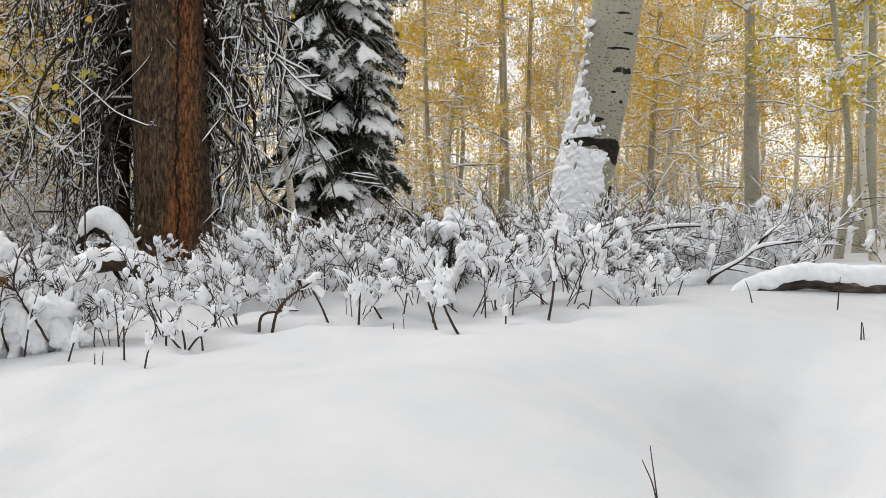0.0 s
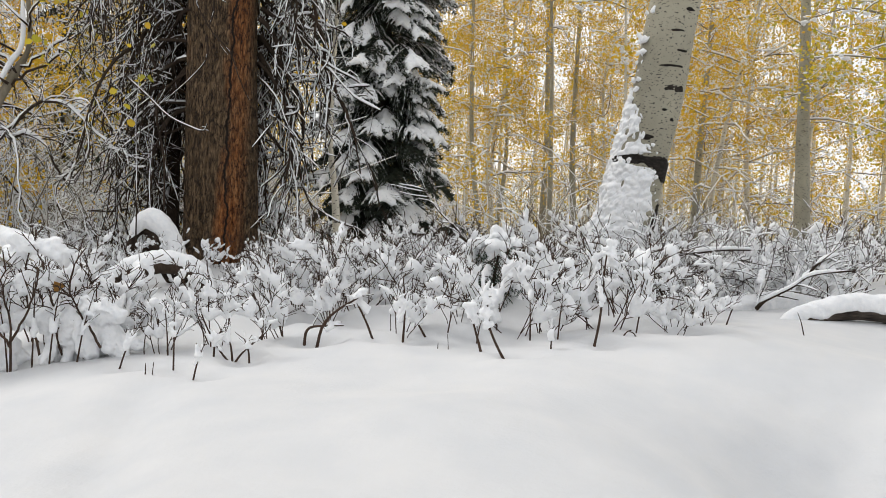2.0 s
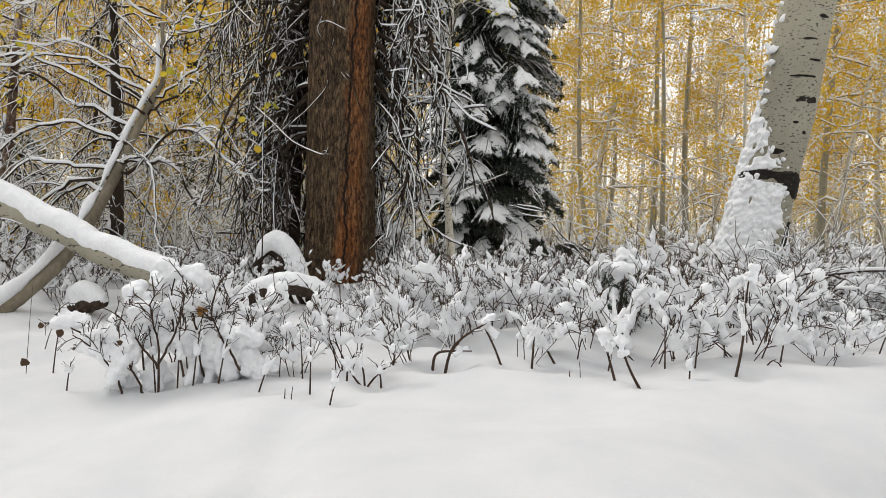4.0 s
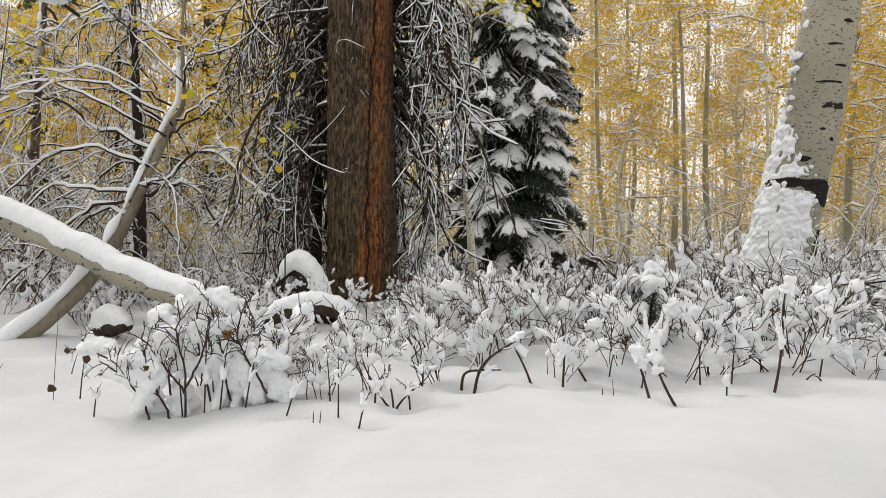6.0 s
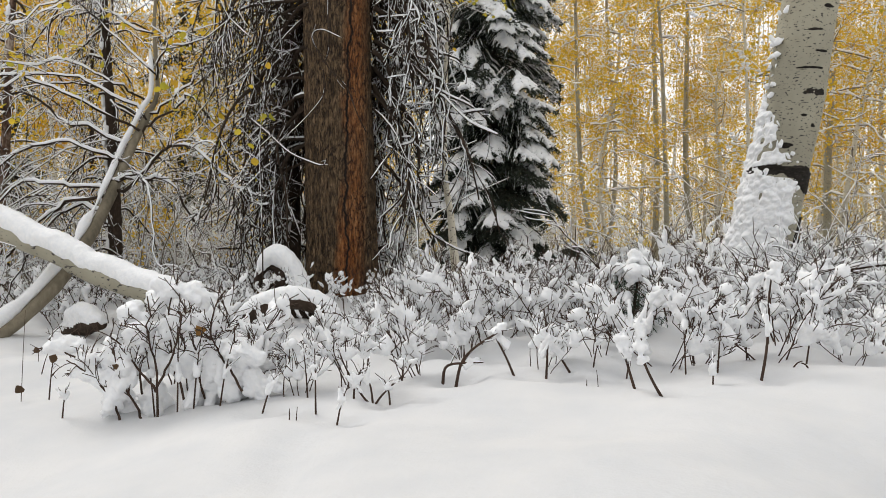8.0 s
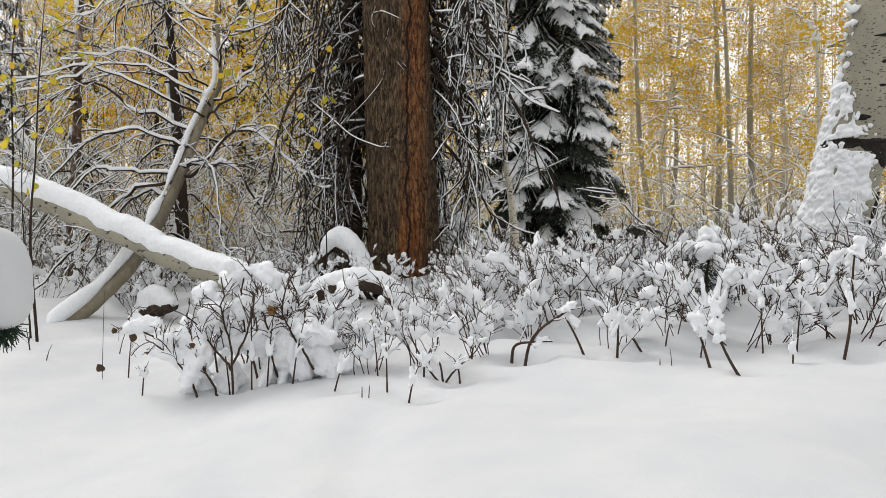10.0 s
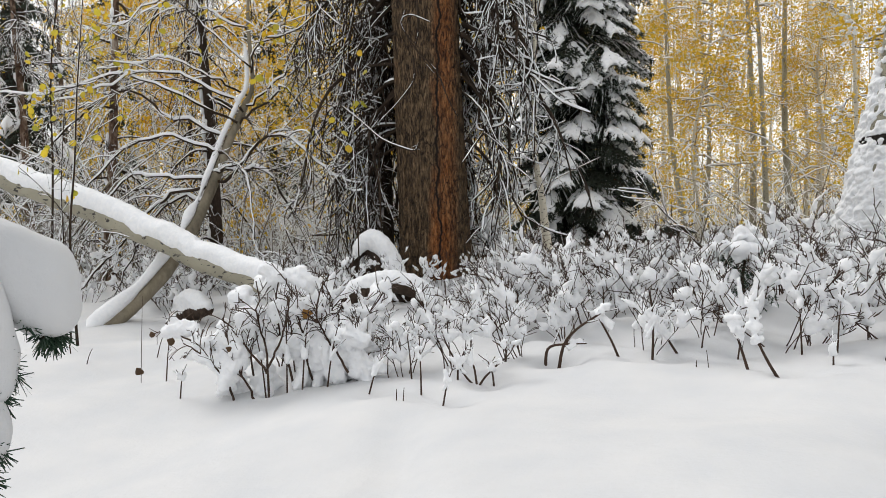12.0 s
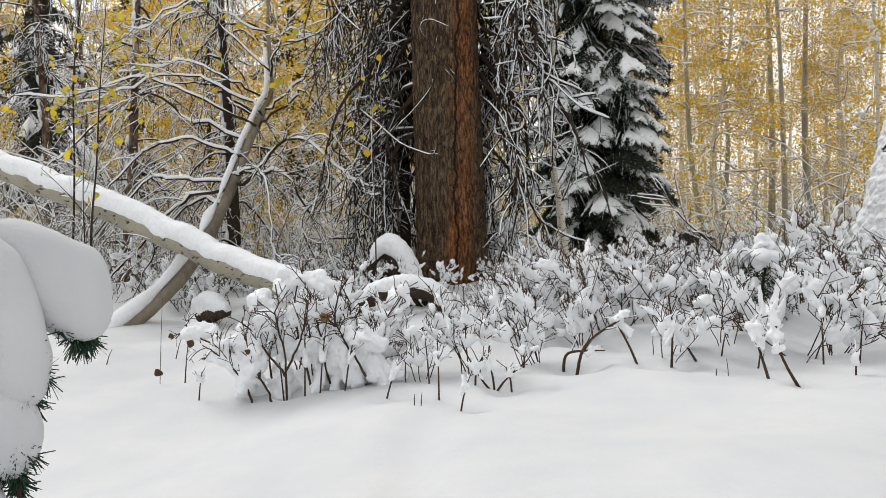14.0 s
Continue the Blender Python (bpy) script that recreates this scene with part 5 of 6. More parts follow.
def build_leaning_stem():
    """The leaning aspen stem behind the toppled trunk, with long snowy branches and the last gold leaves."""
    rs = np.random.RandomState(61)
    b = np.array(on_ground(-5.06, 5.7, 0.1))
    pts = np.array([tuple(b), (-5.003, 6.2, 0.05), (-4.871, 6.5, 0.375), (-4.975, 7.1, 0.84), (-4.965, 7.4, 1.26), (-5.0, 7.7, 1.65), (-4.98, 8.0, 2.09), (-4.93, 8.1, 2.403), (-5.026, 8.2, 3.411), (-4.75, 8.3, 5.0)])
    ob = thing("dead_aspen", b, "leaning dead aspen stem with long snow-laden branches and few gold leaves", "tree")
    p = smooth_path(pts, 60) - b
    r = np.interp(np.linspace(0, 1, 60), [0, 0.3, 0.5, 0.66, 0.75, 1], [0.066, 0.06, 0.05, 0.04, 0.024, 0.013])
    part("trunk", tubes(p, r * (1 + 0.05 * rs.normal(size=60)), 16), BARK_BRANCH, ob)
    part("snow", snow_on(p[:50] + np.array([-0.035, -0.035, 0.005]), r[:50], rs, 0.8, 0.035, 1.0, 10), SNOW, ob, "snow along the upper side")
    specs = [(0.44, (-1.9, -0.4, -1.0), 0.028), (0.44, (-1.6, -0.2, -0.4), 0.022), (0.45, (1.7, -0.3, 0.25), 0.028), (0.47, (1.5, -0.2, -0.5), 0.024), (0.52, (-1.9, -0.5, -0.15), 0.024),
             (0.58, (-2.3, -0.6, 0.1), 0.026), (0.62, (-2.5, -0.7, 0.5), 0.024), (0.62, (1.3, -0.4, 0.3), 0.02), (0.66, (-1.9, -0.6, 0.45), 0.02), (0.68, (1.1, -0.4, 0.0), 0.018),
             (0.74, (-1.8, -0.7, 0.55), 0.018), (0.8, (-1.6, -0.6, 0.4), 0.016), (0.8, (1.2, -0.6, 0.3), 0.016), (0.5, (0.9, -0.8, -0.7), 0.02), (0.4, (-1.4, 0.3, -0.5), 0.022), (0.86, (-1.5, -0.7, 0.3), 0.014)]
    spots = []
    for f, d, rad in specs:
        s = p[int(f * 59)]
        d = np.array(d)
        mid = s + d * 0.5 + np.array([0, 0, 0.14 + 0.2 * rs.rand()])
        path = smooth_path([s, s + d * 0.25 + np.array([0, 0, 0.16]), mid, s + d * 0.8 - np.array([0, 0, 0.12]), s + d - np.array([0, 0, 0.25 + 0.35 * rs.rand()])], 18)[None]
        path = path + np.cumsum(rs.normal(size=path.shape) * 0.03, axis=1)
        pr = (rad * 0.72 * np.linspace(1, 0.3, 18))[None]
        side, sr = sprouts(path, pr, 16, 0.55, rs, 0.9, 0.14, 0.0, n=6, wiggle=0.28)
        tiny, tr = sprouts(side, sr, 3, 0.2, rs, 0.9, 0.05, n=4)
        sr, tr = np.maximum(sr, 0.003), np.maximum(tr, 0.0022)
        limb_parts(ob, (tubes(path, pr, 6), joined([tubes(side, sr, 4), tubes(tiny, tr, 3)])),
                   joined([snow_on(path, pr, rs, 0.9, 0.009, 1.0, 6), snow_on(side, sr, rs, 0.9, 0.006, 0.9, 4), snow_on(tiny, tr, rs, 0.9, 0.005, 0.8, 3)]), "branch")
        if f > 0.58:
            ends = side[:, 3:].reshape(-1, 3)
            c = ends[rs.randint(len(ends), size=8)]
            spots.append(np.repeat(c, 4, 0) + rs.normal(size=(32, 3)) * 0.06)
    part("foliage", leaves(np.concatenate(spots), 0.065, rs, 1.0, 7), LEAF_GREEN, ob, "last gold leaves", False, "stuff")


build_leaning_stem()


def build_dead_conifers():
    rows = [(-11.5, 11.5, -11.85, 4.97, 0.085, 9, 46, "bare red-brown conifer trunk with snowy dead limbs"), (-8.62, 10.0, -8.35, 4.2, 0.085, 7, 26, "dead conifer snag with flaking bark"),
            (-6.38, 9.6, -6.63, 3.94, 0.095, 8, 60, "dark conifer trunk with arching snowy dead limbs"), (-15.75, 17, -16.07, 6.9, 0.08, 11, 40, "bare red-brown conifer trunk with snowy dead limbs"),
            (-3.22, 7.85, -3.30, 3.0, 0.095, 7, 30, "slim dark dead spruce close behind the old one"), (-4.6, 10.8, -4.6, 4.0, 0.07, 7, 36, "dark conifer trunk with arching snowy dead limbs"),
            (-9.9, 14.0, -9.9, 4.0, 0.07, 8, 46, "dark conifer trunk with arching snowy dead limbs")]
    for k, (x, y, hx, hz, r, top, count, label) in enumerate(rows):
        rs = np.random.RandomState(70 + k)
        at = on_ground(x, y, 0.08)
        ob = thing("dead_conifer", at, label, "tree", "dead conifers")
        dx = (hx - x) / (hz - at[2])
        path = [(0, 0, 0), (dx * hz * 0.5 + 0.02, 0.02, hz * 0.5), (dx * hz, 0, hz), (dx * top, 0, top)]
        part("trunk", trunk_piece(path, lambda f: r * (1 - 0.75 * f) + 0.02 * math.exp(-f * 40), rs, 20, 70, 0.10), BARK_DEAD if "dark" in label else BARK_BROWN, ob)
        for j in range(count):
            z = 0.5 + (min(top, 6.5) - 0.7) * rs.rand()
            az = rs.rand() * 6.283
            w, s = dead_limb((dx * z, 0, z), az, 0.7 + 1.1 * rs.rand(), rs, 0.012 + 0.008 * rs.rand(), (0.5 if k == 4 else 0.2) + 0.2 * rs.rand(), 8, 0.6 if k == 4 else 0.95, -0.2 if k == 4 else 0.3 * rs.rand(), 2, 0.45 if k == 4 else 0.3)
            limb_parts(ob, w, s)
        # snow stuck to one side of the bark
        n = 46
        zz = 0.3 + 4.2 * rs.rand(n)
        aa = math.pi + 0.9 * rs.normal(size=n)
        rr = r * (1 - 0.75 * zz / top) * 0.95
        c = np.stack([dx * zz + rr * np.cos(aa), rr * np.sin(aa), zz], -1)
        part("snow", wads(c, (0.02 + 0.035 * rs.rand(n, 1)) * np.array([[0.8, 0.8, 2.2]]), rs, None, 1, 0.35), SNOW, ob, "patches of snow stuck to the bark", True, "stuff")


build_dead_conifers()


# ---------------------------------------------------------------- shrubs
def shrub_pieces(rs, stems, tall, spread_r, cell, wad=1.0, twigs=7, lumps=2, share=0.5):
    """Upright leafless stems with side twigs, and wads of snow caught among them."""
    n = 8
    az = rs.rand(stems) * 6.283
    foot = np.stack([np.cos(az), np.sin(az), 0 * az], -1) * (spread_r * rs.rand(stems, 1))
    d = unit(np.stack([np.cos(az) * 0.35, np.sin(az) * 0.35, np.ones(stems)], -1) + rs.normal(size=(stems, 3)) * 0.16)
    foot[:, 2] = -0.04
    pos, out = foot, [foot]
    ln = tall * (0.6 + 0.6 * rs.rand(stems))
    for s in range(n - 1):
        d = unit(d + rs.normal(size=d.shape) * 0.13)
        pos = pos + d * (ln / (n - 1))[:, None]
        out.append(pos)
    main = np.stack(out, 1)
    mr = (0.0027 + 0.0018 * rs.rand(stems, 1)) * np.linspace(1, 0.42, n)
    side, sr = sprouts(main, mr, twigs, tall * 0.36, rs, 0.75, -0.05, 0.15, n=5, start=0.3, taper=0.62, wiggle=0.14)
    tiny, tr = sprouts(side, sr, 2, tall * 0.2, rs, 0.8, 0.0, 0.3, n=3, start=0.4, taper=0.8)
    sr, tr = np.maximum(sr, 0.0025), np.maximum(tr, 0.0019)
    parts = []
    for k in range(stems):
        a = slice(k * twigs, (k + 1) * twigs)
        b = slice(k * twigs * 2, (k + 1) * twigs * 2)
        parts.append(joined([tubes(main[k:k + 1], mr[k:k + 1], 5), tubes(side[a], sr[a], 4), tubes(tiny[b], tr[b], 3)]))
    # snow caught in the forks, webbed from twig to twig, and thin sleeves along the twigs
    pool = np.concatenate([main[:, 3:].reshape(-1, 3), side[:, 1:].reshape(-1, 3)])
    ca, cb, r1, r2 = [], [], [], []
    for k in range(stems):
        for _ in range(lumps):
            f = 2.2 + 4.4 * rs.rand()
            i = int(f)
            g = wad * tall * (0.015 + 0.034 * rs.rand() ** 1.8)
            hub = main[k, i] + (main[k, i + 1] - main[k, i]) * (f - i) + np.array([0, 0.8 * g, 0.01])
            gap = np.linalg.norm(pool - hub, axis=1)
            for j in rs.permutation(np.nonzero((gap > 0.02) & (gap < tall * 0.22))[0])[:4]:
                ca.append(hub)
                cb.append(hub + (pool[j] - hub) * (0.45 + 0.3 * rs.rand()) + np.array([0, 0.4 * g, 0.006]))
                r1.append(g * (0.8 + 0.3 * rs.rand()))
                r2.append(g * (0.45 + 0.4 * rs.rand()))
    for j in np.nonzero(rs.rand(len(side)) < share)[0]:
        g = tall * (0.011 + 0.013 * rs.rand())
        for i in range(1, 4):
            ca.append(side[j, i] + np.array([0, 0, g * 0.7]))
            cb.append(side[j, i + 1] + np.array([0, 0, g * 0.7]))
            r1.append(g * (0.6 + 0.7 * rs.rand()))
            r2.append(g * (0.4 + 0.5 * rs.rand()))
    snow = melt(ca, cb, r1, r2, cell, 0.010, 0.007, 48, 3)
    return parts, snow


SHRUB_LABEL = "leafless shrub with thin brown stems holding wads of snow"
SHRUB_GROUP = "shrubs in the snow"


def make_shrub_kinds():
    near, low, full = [], [], []
    for k in range(4):
        rs = np.random.RandomState(380 + k)
        parts, snow = shrub_pieces(rs, 9 + k % 2, 0.44, 0.14, 0.0115, 1.35, 7, 3, 0.45)
        full.append(([to_mesh("stem", pc, BARK_TWIG) for pc in parts], to_mesh("snow", snow, SNOW)))
    for k in range(9):
        rs = np.random.RandomState(300 + k)
        parts, snow = shrub_pieces(rs, 5 + k % 3, 0.48 + 0.03 * (k % 3), 0.14, 0.0135, 1.0, 7, 2, 0.38)
        near.append(([to_mesh("stem", pc, BARK_TWIG) for pc in parts], to_mesh("snow", snow, SNOW)))
    for k in range(5):
        rs = np.random.RandomState(340 + k)
        parts, snow = shrub_pieces(rs, 7, 0.5, 0.24, 0.019, 1.0, 5, 1, 0.7)
        low.append(([to_mesh("stem", pc, BARK_TWIG) for pc in parts], to_mesh("snow", snow, SNOW)))
    return near, low, full


SHRUBS_NEAR, SHRUBS_FAR, SHRUBS_FULL = make_shrub_kinds()


def put_shrub(kind, x, y, scale, turn, label=SHRUB_LABEL):
    stems, snow = kind
    at = on_ground(x, y)
    ob = thing("snowy_shrub", at, label, "shrub", SHRUB_GROUP)
    for me in stems:
        part(me.name.split(".")[0], me, None, ob)
    part("snow", snow, None, ob, "wads of fresh snow", True, "stuff")
    ob.matrix_basis = pose(*at, 0, 0, turn) @ Matrix.Diagonal((scale, scale, scale, 1))


def build_shrub_field():
    rs = np.random.RandomState(8)
    spots = []

    def free(x, y, gap):
        return all((x - a) ** 2 + (y - b) ** 2 > gap * gap for a, b in spots)

    # the loose front row
    for x, y, s in ((-2.30, 4.05, 1.2), (-2.02, 4.0, 1.05), (-1.80, 3.95, 0.95), (-1.55, 3.75, 0.85), (-1.3, 3.95, 0.9), (-1.05, 4.1, 0.85),
                    (-0.45, 4.15, 0.85), (-0.15, 4.3, 0.9), (0.12, 4.15, 0.9), (0.32, 4.3, 0.95), (0.6, 4.2, 1.0), (0.8, 4.45, 0.95), (1.05, 4.35, 0.75), (0.95, 4.1, 0.6), (1.3, 4.6, 0.7)):
        spots.append((x, y))
        put_shrub(SHRUBS_FULL[rs.randint(4)] if s > 1.15 else SHRUBS_NEAR[rs.randint(9)], x, y, s * 0.95, -55 + 110 * rs.rand())
    count, tries = 0, 0
    while count < 68 and tries < 8000:
        tries += 1
        y = 4.35 + 3.1 * rs.rand()
        x = -3.3 + 5.0 * rs.rand()
        if (x + 2.55) ** 2 + (y - 7.45) ** 2 < 0.3 or (x - 1.2) ** 2 + (y - 7.4) ** 2 < 0.2:
            continue
        if x > 1.1 and y < 7.2 and rs.rand() < 0.93 or y < 5.0 and rs.rand() < 0.45 or x < -2.6 and y < 5.6 or -2.75 < x < -2.0 and 4.5 < y < 6.3:
            continue
        if free(x, y, 0.23):
            spots.append((x, y))
            put_shrub(SHRUBS_FULL[rs.randint(4)] if y < 5.4 and x > -1.6 and rs.rand() < 0.14 else SHRUBS_NEAR[rs.randint(9)], x, y, (0.75 + 0.35 * rs.rand()) * (0.62 if x < -1.4 else 0.95), -55 + 110 * rs.rand())
            count += 1
    # brush under the trees
    for k in range(100):
        y = 7.6 + 10 * rs.rand()
        x = -1.0 * y + 1.75 * y * rs.rand() if k < 60 else (0.1 + 0.6 * rs.rand()) * y
        if (x + 2.55) ** 2 + (y - 7.45) ** 2 < 0.5:
            continue
        put_shrub(SHRUBS_FAR[rs.randint(5)], x, y, 0.9 + 0.8 * rs.rand(), 360 * rs.rand(), "snowy tangle of thin brush under the trees")

    # brush behind the toppled aspen
    for k in range(34):
        x, y = -7.2 + 4.0 * rs.rand(), 7.0 + 2.6 * rs.rand()
        if (x + 3.22) ** 2 + (y - 7.85) ** 2 > 0.15:
            put_shrub(SHRUBS_FAR[rs.randint(5)], x, y, 0.8 + 0.5 * rs.rand(), 360 * rs.rand(), "snowy tangle of thin brush under the trees")


build_shrub_field()


def build_stem(name, paths, r, label, seed, side=5, side_len=0.10, snow_wads=4, wad=0.026, category="shrub", low=5):
    """A single shrub stem, or a few from one root, along given curves."""
    rs = np.random.RandomState(seed)
    b = np.array(paths[0][0], float)
    b[2] = float(height(b[0], b[1]))
    ob = thing(name, b, label, category, SHRUB_GROUP if category == "shrub" else "")
    for k, pts in enumerate(paths):
        pts = np.array(pts, float)
        drop = pts[0, 2] - float(height(pts[0, 0], pts[0, 1]))
        if k == 0 or abs(drop) < 0.08:
            pts[:, 2] -= drop + 0.02 * (np.arange(len(pts)) == 0)
        p = (smooth_path(pts, 14) - b)[None]
        pr = (0.74 * r * np.linspace(1, 0.45, 14))[None]
        pieces = [tubes(p, pr, 7)]
        white = []
        if side:
            s, sr = sprouts(p, pr, side, side_len, rs, 0.8, 0.0, 0.3, n=5, start=0.4, taper=0.55)
            sr = np.maximum(sr, 0.0017)
            pieces.append(tubes(s, sr, 4))
            white.append(snow_on(s, sr, rs, 0.9, 0.003, 0.7, 4))
        stem = part("stem", joined(pieces), BARK_TWIG, ob)
        if snow_wads:
            ca, cb, r1, r2 = [], [], [], []
            tips = s[:, 2:].reshape(-1, 3) if side else p[0, low:]
            for i in rs.randint(low, 13, size=snow_wads):
                hub = p[0, i] + np.array([0, 0, wad * 0.5])
                for j in np.argsort(np.linalg.norm(tips - hub, axis=1) + 0.04 * rs.rand(len(tips)))[:4]:
                    way = tips[j] - hub
                    ca.append(hub + rs.normal(size=3) * wad * 0.5)
                    cb.append(hub + way * min(1, 0.07 / max(np.linalg.norm(way), 1e-3)))
                    r1.append(wad * (0.22 + 0.3 * rs.rand()))
                    r2.append(wad * (0.12 + 0.22 * rs.rand()))
            white.append(melt(ca, cb, r1, r2, 0.006, 0.004, 0.003, 70, seed))
            white.append(snow_on(p[:, low:], pr[:, low:] * 0.8, rs, 0.6, 0.002, 1.0))
        if white:
            part("snow", joined(white), SNOW, stem)
    return ob


def build_laden_shrub():
    """The thick shrub at the front: crooked stems almost lost in heavy lumps of snow that run into one another."""
    rs = np.random.RandomState(415)
    b = np.array(on_ground(-2.168, 3.55))
    ob = thing("snowy_shrub", b, "thick shrub bowed under heavy merged lumps of snow", "shrub", SHRUB_GROUP)
    lines = [[(-2.168, 3.55, -0.15), (-2.182, 3.55, 0.092), (-2.229, 3.56, 0.251), (-2.24, 3.58, 0.43)], [(-2.172, 3.55, 0.03), (-2.088, 3.54, 0.189), (-2.044, 3.53, 0.36)], [(-2.174, 3.55, 0.0), (-2.295, 3.53, 0.141), (-2.40, 3.52, 0.26)],
             [(-2.32, 3.5, -0.16), (-2.355, 3.49, -0.04), (-2.40, 3.48, 0.02), (-2.506, 3.48, 0.10), (-2.61, 3.5, 0.135)], [(-1.80, 3.65, 0.0), (-1.905, 3.64, 0.17), (-1.98, 3.62, 0.27)],
             [(-1.89, 3.68, -0.06), (-1.949, 3.68, 0.137), (-1.979, 3.68, 0.299), (-1.92, 3.68, 0.46)], [(-2.019, 3.7, -0.06), (-2.055, 3.68, 0.157), (-2.079, 3.66, 0.294), (-2.15, 3.68, 0.45)], [(-2.11, 3.7, -0.09), (-2.17, 3.68, 0.125), (-2.20, 3.68, 0.346), (-2.16, 3.7, 0.53)],
             [(-2.26, 3.62, -0.15), (-2.33, 3.62, 0.12), (-2.42, 3.64, 0.36)], [(-2.42, 3.6, -0.15), (-2.52, 3.6, 0.06), (-2.70, 3.6, 0.17), (-2.78, 3.6, 0.21)], [(-2.22, 3.52, -0.13), (-2.30, 3.50, 0.02), (-2.36, 3.48, 0.19)]]
    twig_points = []
    for pts in lines:
        p = (smooth_path(pts, 14) - b)[None]
        p = p + rs.normal(size=p.shape) * 0.004
        pr = (0.0062 * np.linspace(1, 0.45, 14))[None]
        s, sr = sprouts(p, pr, 13, 0.15, rs, 0.8, 0.0, 0.3, n=5, start=0.3, taper=0.55, wiggle=0.2)
        t, tr = sprouts(s, sr, 2, 0.06, rs, 0.8, 0.0, 0.3, n=4, start=0.4, taper=0.8)
        twig_points.append(s[:, 2:].reshape(-1, 3))
        part("stem", joined([tubes(p, pr, 7), tubes(s, np.maximum(sr, 0.0022), 4), tubes(t, np.maximum(tr, 0.0016), 3)]), BARK_TWIG, ob)
    twig_points = np.concatenate(twig_points)
    hubs = np.array([(-2.384, 3.52, 0.165), (-2.44, 3.50, 0.05), (-2.325, 3.52, 0.05), (-2.295, 3.57, 0.249), (-2.418, 3.66, 0.345), (-2.277, 3.7, 0.43), (-2.078, 3.7, 0.45), (-2.052, 3.66, 0.32), (-1.852, 3.68, 0.14), (-1.92, 3.68, 0.05),
                     (-2.097, 3.66, 0.08), (-1.77, 3.7, 0.14), (-2.72, 3.6, 0.17), (-2.174, 3.64, 0.30), (-1.97, 3.68, 0.15), (-2.36, 3.48, -0.06), (-2.50, 3.5, 0.115), (-2.0, 3.68, 0.02), (-2.24, 3.66, 0.10), (-2.05, 3.72, -0.06), (-1.90, 3.72, -0.03), (-2.24, 3.68, -0.10), (-2.42, 3.60, -0.10), (-1.76, 3.76, 0.0)]) - b + np.array([0, 0.025, 0])
    girth = np.array([0.062, 0.055, 0.058, 0.05, 0.055, 0.052, 0.048, 0.042, 0.036, 0.034, 0.04, 0.03, 0.045, 0.045, 0.038, 0.036, 0.045, 0.034, 0.05, 0.07, 0.065, 0.075, 0.06, 0.06])
    ca, cb, r1, r2 = [], [], [], []
    for hub, g in zip(hubs, girth):
        gap = np.linalg.norm(twig_points - hub, axis=1)
        for j in np.argsort(gap + 0.10 * rs.rand(len(gap)))[:9]:
            reach = min(0.85, 0.10 / max(gap[j], 1e-3))
            ca.append(hub + rs.normal(size=3) * g * 0.55)
            cb.append(hub + (twig_points[j] - hub) * reach + np.array([0, 0.3 * g, 0]))
            r1.append(g * (0.34 + 0.26 * rs.rand()))
            r2.append(g * (0.24 + 0.26 * rs.rand()))
    part("snow", melt(ca, cb, r1, r2, 0.0075, 0.0085, 0.007, 50, 11), SNOW, ob, "heavy merged lumps of snow", True, "stuff")


build_laden_shrub()
ONE = "single dark shrub stem standing in the snow"
build_stem("shrub_stem", [[(-0.853, 3.97, 0.020), (-0.826, 3.97, 0.136), (-0.762, 3.97, 0.217), (-0.666, 3.97, 0.284), (-0.613, 3.97, 0.329)],
                          [(-0.916, 3.97, 0.025), (-0.900, 3.97, 0.105), (-0.810, 3.97, 0.128), (-0.718, 3.97, 0.135)]], 0.0115, "bent dark stem bowed over by its snow", 401, 5, 0.10, 2, 0.024, "shrub", 10)
build_stem("shrub_stem", [[(-0.565, 4.0, 0.072), (-0.608, 4.0, 0.152), (-0.666, 4.0, 0.26), (-0.70, 4.02, 0.34)]], 0.009, ONE, 402, 4)
build_stem("shrub_stem", [[(-0.419, 3.99, 0.063), (-0.416, 3.99, 0.15), (-0.416, 3.99, 0.259), (-0.435, 3.99, 0.395)], [(-0.30, 4.05, 0.08), (-0.36, 4.03, 0.16), (-0.41, 4.0, 0.24)]], 0.009, ONE, 403, 5)
build_stem("shrub_stem", [[(0.09, 3.64, 0.128), (0.042, 3.64, 0.19), (0.005, 3.64, 0.273), (-0.009, 3.64, 0.369), (-0.022, 3.64, 0.465)], [(-0.02, 3.75, 0.13), (-0.06, 3.72, 0.24), (-0.10, 3.7, 0.36)]],
           0.0095, "forked dark stem leaning out of the snow", 404, 5, 0.12, 5)
build_stem("shrub_stem", [[(0.511, 3.84, 0.153), (0.532, 3.84, 0.274), (0.541, 3.84, 0.423), (0.543, 3.84, 0.547), (0.56, 3.84, 0.68)]], 0.0095, ONE, 405, 7, 0.16, 5)
